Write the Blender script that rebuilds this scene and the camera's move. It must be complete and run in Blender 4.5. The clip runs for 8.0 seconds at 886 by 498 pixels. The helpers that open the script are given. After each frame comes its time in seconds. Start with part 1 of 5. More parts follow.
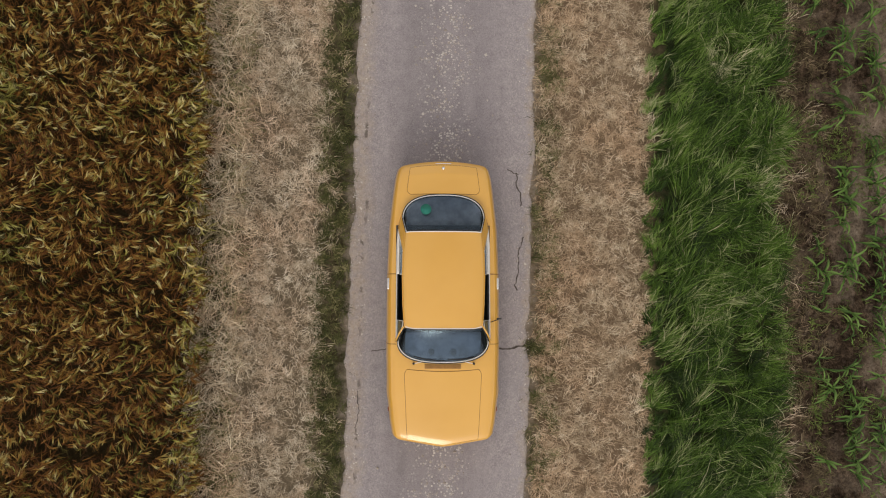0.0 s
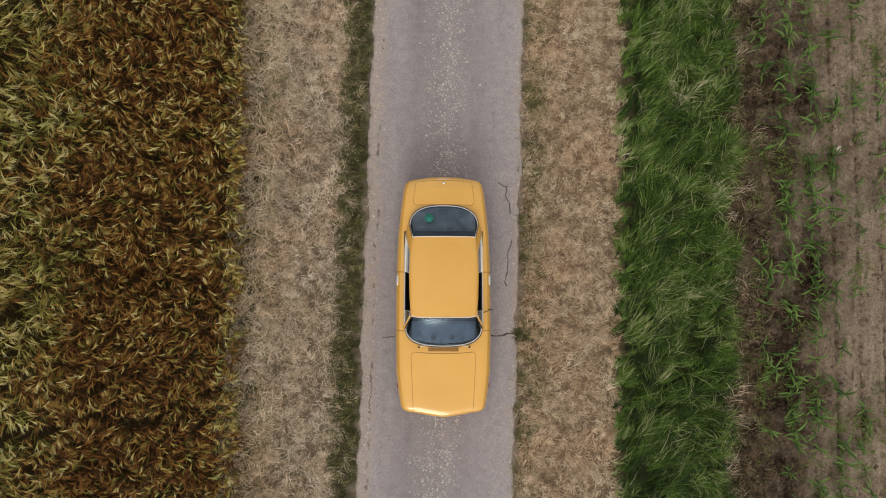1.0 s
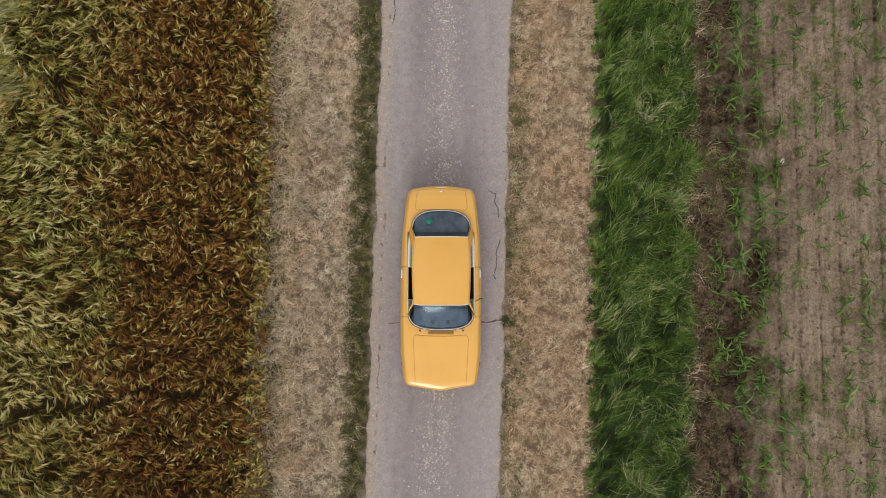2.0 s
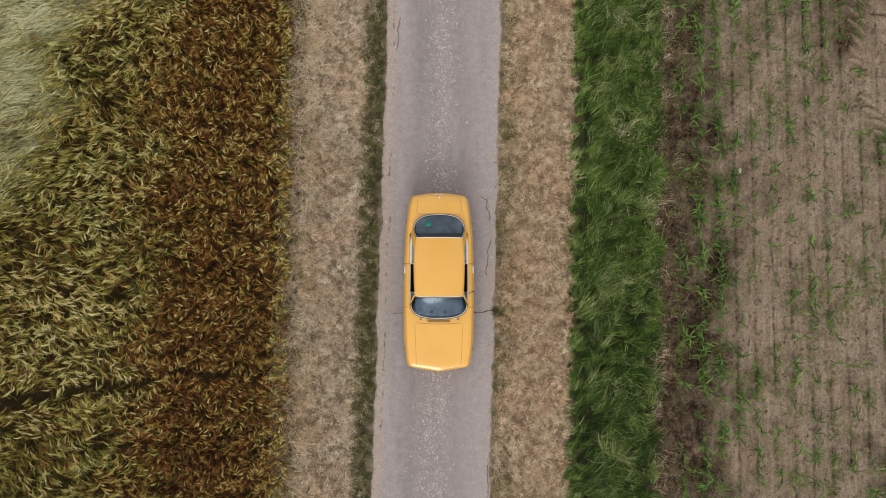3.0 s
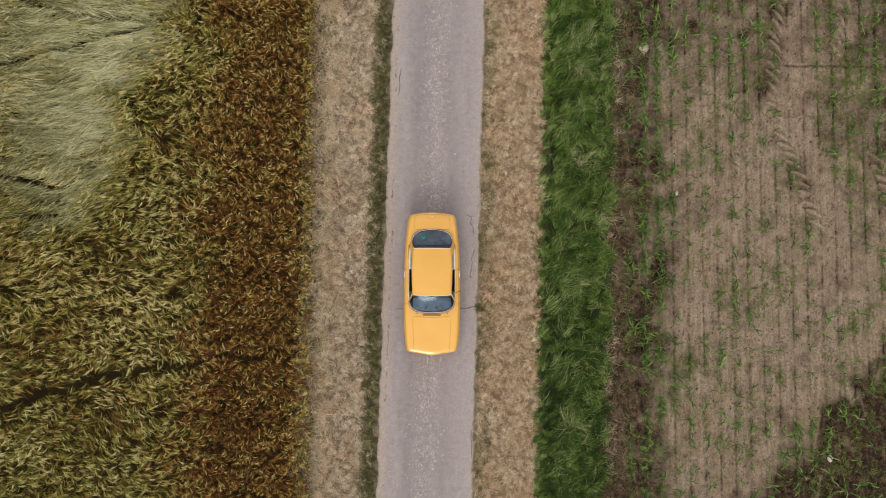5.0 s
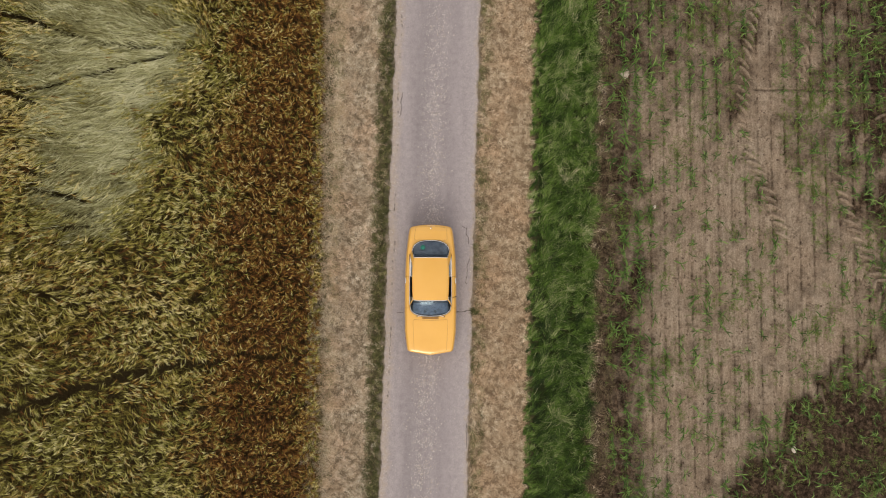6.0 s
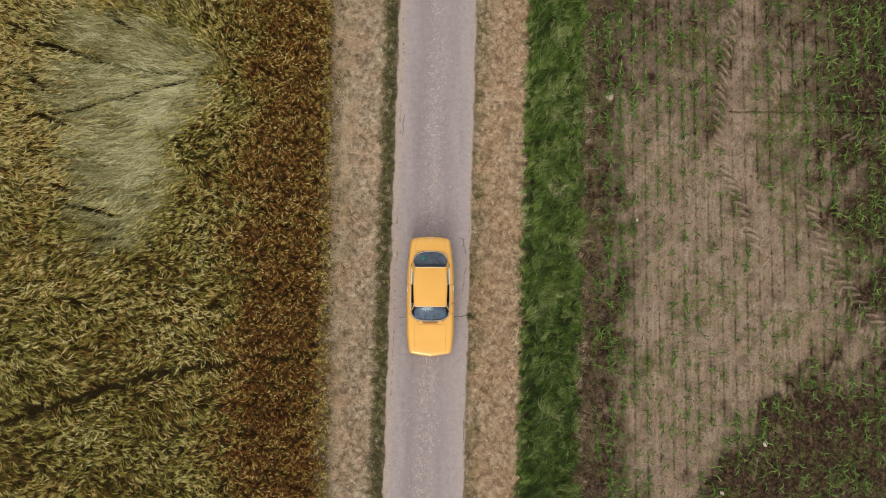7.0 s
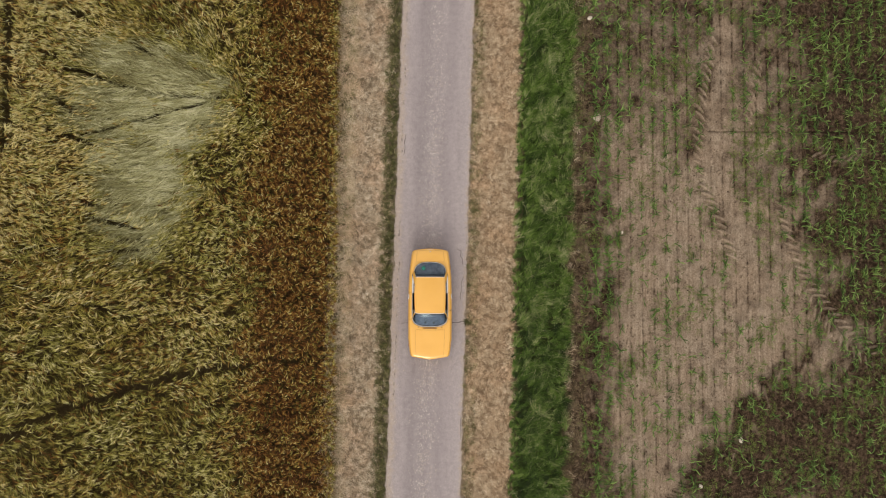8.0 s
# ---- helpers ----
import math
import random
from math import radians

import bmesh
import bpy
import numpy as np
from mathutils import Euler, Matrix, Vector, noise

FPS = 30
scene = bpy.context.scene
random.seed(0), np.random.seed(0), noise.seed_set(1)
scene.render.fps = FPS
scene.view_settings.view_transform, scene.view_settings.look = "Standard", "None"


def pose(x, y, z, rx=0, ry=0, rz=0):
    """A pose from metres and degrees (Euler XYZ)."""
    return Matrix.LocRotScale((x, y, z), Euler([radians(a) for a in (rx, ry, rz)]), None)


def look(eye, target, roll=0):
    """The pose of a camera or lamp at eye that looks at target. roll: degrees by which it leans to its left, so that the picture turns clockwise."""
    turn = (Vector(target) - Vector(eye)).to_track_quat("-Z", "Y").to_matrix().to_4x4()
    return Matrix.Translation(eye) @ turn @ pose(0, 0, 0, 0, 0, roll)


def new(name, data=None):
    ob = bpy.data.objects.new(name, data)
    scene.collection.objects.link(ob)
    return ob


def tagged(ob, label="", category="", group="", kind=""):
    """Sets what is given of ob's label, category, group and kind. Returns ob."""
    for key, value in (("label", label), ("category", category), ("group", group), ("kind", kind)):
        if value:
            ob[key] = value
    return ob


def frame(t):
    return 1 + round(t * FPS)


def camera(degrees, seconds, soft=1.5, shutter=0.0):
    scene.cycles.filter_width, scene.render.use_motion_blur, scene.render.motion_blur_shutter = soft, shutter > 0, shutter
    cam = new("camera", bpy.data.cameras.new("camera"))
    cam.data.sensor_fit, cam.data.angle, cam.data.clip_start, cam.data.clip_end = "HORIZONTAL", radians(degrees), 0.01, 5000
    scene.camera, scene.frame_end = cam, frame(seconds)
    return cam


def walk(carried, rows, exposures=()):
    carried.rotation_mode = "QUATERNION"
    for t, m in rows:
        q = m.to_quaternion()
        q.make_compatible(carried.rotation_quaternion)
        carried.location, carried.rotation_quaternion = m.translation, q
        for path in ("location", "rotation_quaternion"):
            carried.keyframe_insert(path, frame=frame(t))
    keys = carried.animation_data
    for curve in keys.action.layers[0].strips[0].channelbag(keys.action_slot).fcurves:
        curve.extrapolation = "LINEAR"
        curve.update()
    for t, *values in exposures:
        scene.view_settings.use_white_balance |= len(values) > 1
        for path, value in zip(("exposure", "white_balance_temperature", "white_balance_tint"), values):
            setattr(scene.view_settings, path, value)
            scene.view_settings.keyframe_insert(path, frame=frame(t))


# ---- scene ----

# ================= camera =================
cam = camera(68.0, 8.0, soft=1.1)
ROWS = [
    (0.0, -0.149, -0.322, 9.930, 3.13, -0.93, 0.14),
    (0.5, -0.177, -0.351, 10.753, 3.13, -0.93, 0.13),
    (1.0, -0.185, -0.383, 11.655, 3.13, -0.93, 0.12),
    (1.5, -0.177, -0.451, 12.592, 3.13, -0.94, 0.12),
    (3.0, -0.152, -0.638, 15.405, 3.12, -0.95, 0.11),
    (3.5, -0.119, -0.690, 16.323, 3.12, -0.95, 0.12),
    (4.0, -0.087, -0.700, 17.240, 3.12, -0.95, 0.12),
    (4.5, -0.040, -0.672, 18.139, 3.12, -0.96, 0.13),
    (6.0, 0.038, -0.431, 20.845, 3.13, -0.97, 0.23),
    (6.5, 0.045, -0.331, 21.742, 3.13, -0.97, 0.22),
    (7.0, 0.049, -0.194, 22.626, 3.14, -0.97, 0.21),
    (7.5, 0.049, -0.059, 23.504, 3.14, -0.97, 0.21),
    (8.0, 0.062, 0.103, 24.384, 3.14, -0.97, 0.21),
]
walk(cam, [(t, pose(x, y, z, rx, ry, rz)) for t, x, y, z, rx, ry, rz in ROWS],
     [(0.0, 0.0, 6700, 11), (1.5, 0.12, 6650, 10), (3.0, 0.25, 6650, 10), (4.5, 0.3, 6750, 11), (8.0, 0.36, 7000, 13)])

# ================= light: bright overcast =================
SUN_UP, SUN_ROUND = radians(38), radians(187)      # height over the horizon, bearing
world = bpy.data.worlds.new("sky")
scene.world = world
world.use_nodes = True
wn, wl = world.node_tree.nodes, world.node_tree.links
sky = wn.new("ShaderNodeTexSky")
sky.sky_type, sky.sun_disc = "NISHITA", False
sky.sun_elevation, sky.sun_rotation = SUN_UP, SUN_ROUND
sky.air_density, sky.dust_density, sky.ozone_density = 1.0, 3.0, 1.0
pale = wn.new("ShaderNodeHueSaturation")
pale.inputs["Saturation"].default_value = 0.35
wl.new(sky.outputs[0], pale.inputs["Color"])
cloud = wn.new("ShaderNodeMix")           # an even cloud layer veils the sky
cloud.data_type = "RGBA"
cloud.inputs[0].default_value = 0.55
wl.new(pale.outputs[0], cloud.inputs[6])
puffs = wn.new("ShaderNodeTexNoise")
puffs.inputs["Scale"].default_value, puffs.inputs["Detail"].default_value = 2.2, 5.0
wl.new(wn.new("ShaderNodeTexCoord").outputs["Generated"], puffs.inputs["Vector"])
layer = wn.new("ShaderNodeValToRGB")
layer.color_ramp.elements[0].position, layer.color_ramp.elements[0].color = 0.34, (0.50, 0.49, 0.49, 1)
layer.color_ramp.elements[1].position, layer.color_ramp.elements[1].color = 0.66, (1.0, 0.94, 0.855, 1)
wl.new(puffs.outputs["Fac"], layer.inputs[0])
lift = wn.new("ShaderNodeVectorMath")
lift.operation = "SCALE"
lift.inputs["Scale"].default_value = 10.0
wl.new(layer.outputs[0], lift.inputs[0])
wl.new(lift.outputs[0], cloud.inputs[7])
wl.new(cloud.outputs[2], wn["Background"].inputs["Color"])
wn["Background"].inputs["Strength"].default_value = 0.12
sun_data = bpy.data.lights.new("sun", "SUN")
sun_data.energy, sun_data.angle, sun_data.color = 0.80, radians(26), (1.0, 0.935, 0.76)
sun = new("sun", sun_data)
sun_from = Vector((math.sin(SUN_ROUND) * math.cos(SUN_UP), math.cos(SUN_ROUND) * math.cos(SUN_UP), math.sin(SUN_UP)))
sun.matrix_world = look(sun_from * 60, (0, 0, 0))

rng = np.random.default_rng(7)


# ================= materials =================
class Mat:
    """A node material under construction."""

    def __init__(self, name, rough=0.8, metal=0.0):
        self.m = bpy.data.materials.new(name)
        self.m.use_nodes = True
        self.n, self.l = self.m.node_tree.nodes, self.m.node_tree.links
        self.b = self.n["Principled BSDF"]
        self.b.inputs["Roughness"].default_value = rough
        self.b.inputs["Metallic"].default_value = metal
        self.pos = self.n.new("ShaderNodeNewGeometry").outputs["Position"]

    def link(self, a, b):
        if hasattr(a, "is_linked"):
            self.l.new(a, b)
        else:
            b.default_value = a

    def attr(self, name):
        a = self.n.new("ShaderNodeAttribute")
        a.attribute_name = name
        return a.outputs["Fac"]

    def noise(self, scale, detail=3.0, rough=0.55, stretch=None):
        t = self.n.new("ShaderNodeTexNoise")
        t.inputs["Scale"].default_value, t.inputs["Detail"].default_value = scale, detail
        t.inputs["Roughness"].default_value = rough
        src = self.pos
        if stretch:
            v = self.n.new("ShaderNodeVectorMath")
            v.operation = "MULTIPLY"
            self.l.new(self.pos, v.inputs[0])
            v.inputs[1].default_value = stretch
            src = v.outputs[0]
        self.l.new(src, t.inputs["Vector"])
        return t.outputs["Fac"]

    def cells(self, scale, out="Distance"):
        t = self.n.new("ShaderNodeTexVoronoi")
        t.inputs["Scale"].default_value = scale
        self.l.new(self.pos, t.inputs["Vector"])
        return t.outputs[out]

    def ramp(self, fac, stops):
        r = self.n.new("ShaderNodeValToRGB")
        e = r.color_ramp.elements
        while len(e) < len(stops):
            e.new(0.5)
        for k, (p, c) in zip(e, stops):
            k.position = p
            k.color = (*c, 1) if isinstance(c, tuple) else (c, c, c, 1)
        self.l.new(fac, r.inputs[0])
        return r.outputs[0]

    def math(self, op, a, b=0.0, clamp=False):
        m = self.n.new("ShaderNodeMath")
        m.operation, m.use_clamp = op, clamp
        self.link(a, m.inputs[0])
        self.link(b, m.inputs[1])
        return m.outputs[0]

    def mix(self, fac, a, b, kind="MIX"):
        m = self.n.new("ShaderNodeMix")
        m.data_type, m.blend_type = "RGBA", kind
        self.link(fac, m.inputs[0])
        self.link((*a, 1) if isinstance(a, tuple) else a, m.inputs[6])
        self.link((*b, 1) if isinstance(b, tuple) else b, m.inputs[7])
        return m.outputs[2]

    def base(self, col):
        self.link((*col, 1) if isinstance(col, tuple) else col, self.b.inputs["Base Color"])
        return self

    def bump(self, height, strength=0.5, distance=0.01):
        b = self.n.new("ShaderNodeBump")
        b.inputs["Strength"].default_value, b.inputs["Distance"].default_value = strength, distance
        self.l.new(height, b.inputs["Height"])
        self.l.new(b.outputs[0], self.b.inputs["Normal"])
        return self

    def set(self, **kw):
        for k, v in kw.items():
            self.b.inputs[k.replace("_", " ")].default_value = v
        return self


def plain(name, col, rough=0.6, metal=0.0, vary=0.15, scale=30.0):
    k = Mat(name, rough, metal)
    lo, hi = tuple(c * (1 - vary) for c in col), tuple(min(1, c * (1 + vary)) for c in col)
    k.base(k.ramp(k.noise(scale), [(0.3, lo), (0.7, hi)]))
    return k


def plant_mat(name, stops, rough=0.6, patch=0.35, spec=0.2, tufty=0.0, blush=None):
    """Leaf or straw colour by each plant's own tone, with slow patches over the field. blush: a second tint in broad patches."""
    k = Mat(name, rough)
    tone = k.math("ADD", k.attr("tone"), k.math("MULTIPLY", k.math("SUBTRACT", k.noise(0.7, 2.0), 0.5), patch), True)
    if tufty:
        tone = k.math("ADD", tone, k.math("MULTIPLY", k.math("SUBTRACT", k.noise(8.0, 3.0, 0.6), 0.5), tufty), True)
    col = k.ramp(tone, stops)
    if blush:
        col = k.mix(k.ramp(k.noise(0.8, 4.0, 0.65), [(0.44, 0.0), (0.62, 1.0)]), col, k.mix(1.0, col, blush, "MULTIPLY"))
    k.base(col)
    k.b.inputs["Specular IOR Level"].default_value = spec
    return k.m


M_RIPE = plant_mat("ripe_barley", [(0.0, (0.050, 0.019, 0.004)), (0.35, (0.138, 0.052, 0.009)), (0.62, (0.25, 0.128, 0.024)), (0.85, (0.405, 0.30, 0.08)), (1.0, (0.62, 0.54, 0.25))], blush=(0.95, 0.95, 0.95))
M_GREEN = plant_mat("green_barley", [(0.0, (0.040, 0.032, 0.006)), (0.35, (0.098, 0.083, 0.013)), (0.62, (0.200, 0.192, 0.034)), (0.85, (0.385, 0.362, 0.105)), (1.0, (0.64, 0.59, 0.31))], blush=(1.08, 0.96, 0.90))
M_LODGED = plant_mat("lodged_barley", [(0.0, (0.08, 0.068, 0.02)), (0.4, (0.225, 0.213, 0.092)), (0.75, (0.405, 0.405, 0.205)), (1.0, (0.62, 0.61, 0.39))])
M_STRAW_L = plant_mat("dry_grass_grey", [(0.0, (0.15, 0.112, 0.07)), (0.3, (0.36, 0.285, 0.197)), (0.65, (0.60, 0.50, 0.375)), (1.0, (0.80, 0.72, 0.59))], 0.75, 0.2, tufty=1.1, blush=(1.03, 0.925, 0.875))
M_STRAW_R = plant_mat("dry_grass_tan", [(0.0, (0.145, 0.098, 0.058)), (0.3, (0.325, 0.242, 0.158)), (0.65, (0.555, 0.43, 0.295)), (1.0, (0.78, 0.68, 0.52))], 0.75, 0.2, tufty=1.0, blush=(1.02, 0.935, 0.885))
M_WEED = plant_mat("edge_grass", [(0.0, (0.024, 0.028, 0.009)), (0.45, (0.072, 0.082, 0.026)), (0.75, (0.165, 0.16, 0.062)), (1.0, (0.42, 0.36, 0.21))], 0.7, tufty=0.8)
M_LUSH = plant_mat("lush_grass", [(0.0, (0.010, 0.022, 0.004)), (0.35, (0.021, 0.046, 0.005)), (0.62, (0.055, 0.112, 0.012)), (0.87, (0.135, 0.225, 0.038)), (1.0, (0.52, 0.49, 0.31))], 0.5, 0.2, 0.15, tufty=0.3)
M_LITTER = plant_mat("grass_litter", [(0.0, (0.028, 0.021, 0.011)), (0.45, (0.085, 0.066, 0.034)), (0.8, (0.18, 0.14, 0.075)), (1.0, (0.34, 0.28, 0.18))], 0.8)
M_FIELDWEED = plant_mat("field_weed", [(0.0, (0.034, 0.047, 0.011)), (0.5, (0.095, 0.135, 0.027)), (1.0, (0.19, 0.235, 0.062))], 0.6)
M_GRIT = plant_mat("grit", [(0.0, (0.17, 0.145, 0.13)), (0.5, (0.36, 0.315, 0.29)), (1.0, (0.66, 0.61, 0.57))], 0.9, 0.2)
M_CLOD = plant_mat("clod", [(0.0, (0.05, 0.033, 0.024)), (0.5, (0.15, 0.105, 0.08)), (1.0, (0.33, 0.25, 0.195))], 0.95, 0.3)
M_CORN = plant_mat("maize_leaf", [(0.0, (0.026, 0.054, 0.010)), (0.5, (0.076, 0.148, 0.026)), (1.0, (0.20, 0.30, 0.085))], 0.5)

# asphalt: worn, with pale chippings along the crown and dusty margins
k = Mat("asphalt", 0.85)
fine = k.noise(70, 6.0, 0.8)
broad = k.noise(1.0, 4.0, 0.6, (2.6, 0.3, 1.0))
signed = k.attr("across")
across = k.math("ABSOLUTE", signed)
base = k.ramp(k.math("ADD", k.math("MULTIPLY", fine, 0.62), k.math("ADD", k.math("MULTIPLY", broad, 0.16), k.math("MULTIPLY", k.noise(6.0, 5.0, 0.75), 0.22))), [(0.38, (0.172, 0.151, 0.162)), (0.5, (0.274, 0.244, 0.260)), (0.63, (0.375, 0.338, 0.350))])
# wheel paths are polished darker, the sides stay rough and pale
paths = k.ramp(k.math("ADD", k.math("MULTIPLY", k.math("ADD", signed, 1.0), 0.5), k.math("MULTIPLY", k.math("SUBTRACT", k.noise(1.6, 4.0, 0.6, (1.0, 0.25, 1.0)), 0.5), 0.16)), [(0.08, 1.10), (0.18, 1.07), (0.30, 0.90), (0.42, 0.93), (0.52, 1.0), (0.66, 0.97), (0.80, 1.06), (0.95, 1.10)])
base = k.mix(1.0, base, paths, "MULTIPLY")
grit = k.ramp(k.cells(60, "Color"), [(0.5, 0.0), (0.95, 1.0)])
chips = k.math("MULTIPLY", k.ramp(k.cells(27), [(0.32, 1.0), (0.46, 0.0)]), k.math("MULTIPLY", k.ramp(k.cells(27, "Color"), [(0.42, 0.0), (0.62, 1.0)]), k.ramp(k.noise(4.0, 3.0, 0.6), [(0.40, 0.0), (0.56, 1.0)])))
crown = k.ramp(k.math("ADD", across, k.math("MULTIPLY", k.math("SUBTRACT", k.noise(2.2), 0.5), 0.35)), [(0.06, 1.0), (0.40, 0.0)])
chip = k.math("MULTIPLY", k.math("MULTIPLY", chips, crown), 1.0)
col = k.mix(chip, base, (0.58, 0.54, 0.51))
rough_side = k.ramp(k.math("ADD", across, k.math("MULTIPLY", k.math("SUBTRACT", k.noise(3.0, 4.0), 0.5), 0.6)), [(0.45, 0.0), (0.8, 1.0)])
col = k.mix(k.math("MULTIPLY", k.math("MULTIPLY", rough_side, grit), 0.5), col, (0.50, 0.46, 0.43))
wobble = k.math("MULTIPLY", k.math("SUBTRACT", k.noise(4.0, 5.0, 0.65), 0.5), 0.30)
# dusty shoulder: broad on the barley's side, a thin rim on the other
dusty = k.math("MAXIMUM", k.ramp(k.math("SUBTRACT", wobble, signed), [(0.76, 0.0), (0.90, 1.0)]), k.ramp(k.math("ADD", signed, wobble), [(0.90, 0.0), (0.985, 1.0)]))
col = k.mix(k.math("MULTIPLY", dusty, k.ramp(k.noise(9.0, 6.0, 0.75), [(0.36, 0.25), (0.58, 0.95)])), col, k.ramp(k.noise(22, 6.0, 0.8), [(0.3, (0.24, 0.19, 0.155)), (0.5, (0.37, 0.305, 0.26)), (0.7, (0.47, 0.41, 0.36))]))
# pits along the shoulder's inner line
pits = k.math("COMPARE", k.math("ADD", signed, k.math("MULTIPLY", wobble, 0.2)), -0.862)
pits.node.inputs[2].default_value = 0.018
col = k.mix(k.math("MULTIPLY", k.math("MULTIPLY", pits, k.ramp(k.noise(7.5, 2.0), [(0.5, 0.0), (0.58, 1.0)])), k.ramp(k.noise(1.7, 2.0), [(0.46, 0.0), (0.58, 0.8)])), col, (0.10, 0.08, 0.066))
col = k.mix(k.math("MULTIPLY", grit, 0.12), col, (0.5, 0.47, 0.44))
k.base(col).bump(k.math("ADD", fine, chips), 0.5, 0.006)
M_ROAD = k.m

# soil and ground: colour by strip, dry and moist patches in the maize field
k = Mat("soil", 0.95)
k.set(Specular_IOR_Level=0.1)
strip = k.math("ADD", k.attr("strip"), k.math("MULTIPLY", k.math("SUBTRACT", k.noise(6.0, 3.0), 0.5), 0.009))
# strips under crop and grass are darkened for the shade between stems
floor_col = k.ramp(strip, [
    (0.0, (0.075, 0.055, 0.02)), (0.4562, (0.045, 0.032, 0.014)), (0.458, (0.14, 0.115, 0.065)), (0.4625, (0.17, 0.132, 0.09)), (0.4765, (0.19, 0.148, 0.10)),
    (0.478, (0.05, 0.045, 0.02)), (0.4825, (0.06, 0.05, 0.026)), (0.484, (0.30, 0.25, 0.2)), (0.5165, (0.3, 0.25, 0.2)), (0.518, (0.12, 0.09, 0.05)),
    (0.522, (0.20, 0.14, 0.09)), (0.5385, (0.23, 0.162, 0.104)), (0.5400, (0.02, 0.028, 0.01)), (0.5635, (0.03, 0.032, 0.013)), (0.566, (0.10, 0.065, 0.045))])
fine = k.noise(26, 8.0, 0.85)
clods = k.noise(7, 4.0, 0.7)
streak = k.noise(1.0, 5.0, 0.7, (9.0, 0.8, 1.0))
dry = k.ramp(k.math("ADD", k.math("MULTIPLY", fine, 0.72), k.math("MULTIPLY", streak, 0.28)), [(0.37, (0.075, 0.050, 0.032)), (0.5, (0.285, 0.218, 0.160)), (0.63, (0.47, 0.385, 0.295))])
damp = k.ramp(k.math("ADD", k.math("MULTIPLY", fine, 0.5), k.math("MULTIPLY", clods, 0.5)), [(0.40, (0.010, 0.0062, 0.004)), (0.5, (0.044, 0.029, 0.0185)), (0.60, (0.145, 0.10, 0.067))])
# damp soil colour also serves as painted shade on the tyre lugs
moist_shade = k.ramp(k.math("ADD", k.attr("moist_shade"), k.math("MULTIPLY", k.math("SUBTRACT", k.math("ADD", k.math("MULTIPLY", k.noise(2.4, 7.0, 0.75), 0.75), k.math("MULTIPLY", streak, 0.25)), 0.5), 2.4)), [(0.05, 0.0), (0.95, 1.0)])
speck = k.math("MULTIPLY", k.ramp(k.noise(13, 3.0, 0.6), [(0.54, 0.0), (0.62, 1.0)]), k.ramp(k.noise(2.6, 3.0), [(0.42, 0.0), (0.6, 0.75)]))
dry = k.mix(k.ramp(k.noise(0.55, 5.0, 0.65), [(0.42, 0.0), (0.60, 1.0)]), dry, k.mix(1.0, dry, (1.03, 1.07, 1.10), "MULTIPLY"))
dry = k.mix(speck, dry, (0.075, 0.050, 0.034))
field = k.mix(moist_shade, dry, damp)
in_field = k.ramp(k.attr("strip"), [(0.5655, 0.0), (0.5665, 1.0)])
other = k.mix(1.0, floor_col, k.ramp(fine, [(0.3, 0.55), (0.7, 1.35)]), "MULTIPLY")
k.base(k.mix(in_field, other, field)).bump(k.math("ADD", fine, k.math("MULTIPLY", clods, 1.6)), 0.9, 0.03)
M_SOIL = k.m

k = Mat("car_paint", 0.32)
k.base(k.ramp(k.noise(1.3, 3.0), [(0.3, (0.745, 0.392, 0.060)), (0.7, (0.79, 0.427, 0.074))]))
k.set(Coat_Weight=1.0, Coat_Roughness=0.11, Specular_IOR_Level=0.35)
k.bump(k.noise(3.0, 2.0), 0.05, 0.01)
k.b.inputs["Coat IOR"].default_value = 1.68
M_PAINT = k.m
M_CHROME = plain("chrome", (0.82, 0.81, 0.80), 0.16, 1.0, 0.03).m
M_TRIM = plain("polished_trim", (0.84, 0.81, 0.78), 0.4, 0.15, 0.03).m
M_GAP = plain("panel_gap", (0.20, 0.09, 0.02), 0.8).m
M_VENT = plain("vent_paint", (0.34, 0.17, 0.04), 0.6).m
M_RUBBER = plain("rubber", (0.02, 0.02, 0.021), 0.7).m
M_DARK = plain("dark_vinyl", (0.028, 0.029, 0.033), 0.55).m
# broad blotches put clouds mirrored in the windscreen into the dash colour
M_DASH = plain("blue_grey_vinyl", (0.165, 0.215, 0.325), 0.5, 0, 0.4, 7).m
M_DEMIST = plain("demister_plastic", (0.075, 0.092, 0.125), 0.5).m
M_SHELF = plain("grey_felt", (0.48, 0.49, 0.56), 0.9, 0, 0.35, 6).m
M_SEAT = plain("seat_vinyl", (0.05, 0.05, 0.055), 0.5).m
M_TEAL = plain("teal_plastic", (0.012, 0.21, 0.16), 0.5).m
M_LAMP = plain("red_lens", (0.16, 0.02, 0.015), 0.3).m
M_STEEL = plain("wheel_steel", (0.5, 0.5, 0.5), 0.35, 0.9).m
M_HEAD = plain("headlamp_glass", (0.7, 0.72, 0.72), 0.1, 0.3, 0.03).m
M_CRACK = plain("crack_dirt", (0.085, 0.07, 0.062), 0.95, 0, 0.3, 40).m

k = Mat("window_glass", 0.02)
out = k.n["Material Output"]
tr, gl, fr, mx = (k.n.new("ShaderNode" + s) for s in ("BsdfTransparent", "BsdfGlossy", "Fresnel", "MixShader"))
tr.inputs["Color"].default_value = (0.62, 0.68, 0.72, 1)
gl.inputs["Roughness"].default_value = 0.12
gl.inputs["Color"].default_value = (0.58, 0.78, 1.0, 1)
fr.inputs["IOR"].default_value = 1.7
k.l.new(fr.outputs[0], mx.inputs[0])
k.l.new(tr.outputs[0], mx.inputs[1])
k.l.new(gl.outputs[0], mx.inputs[2])
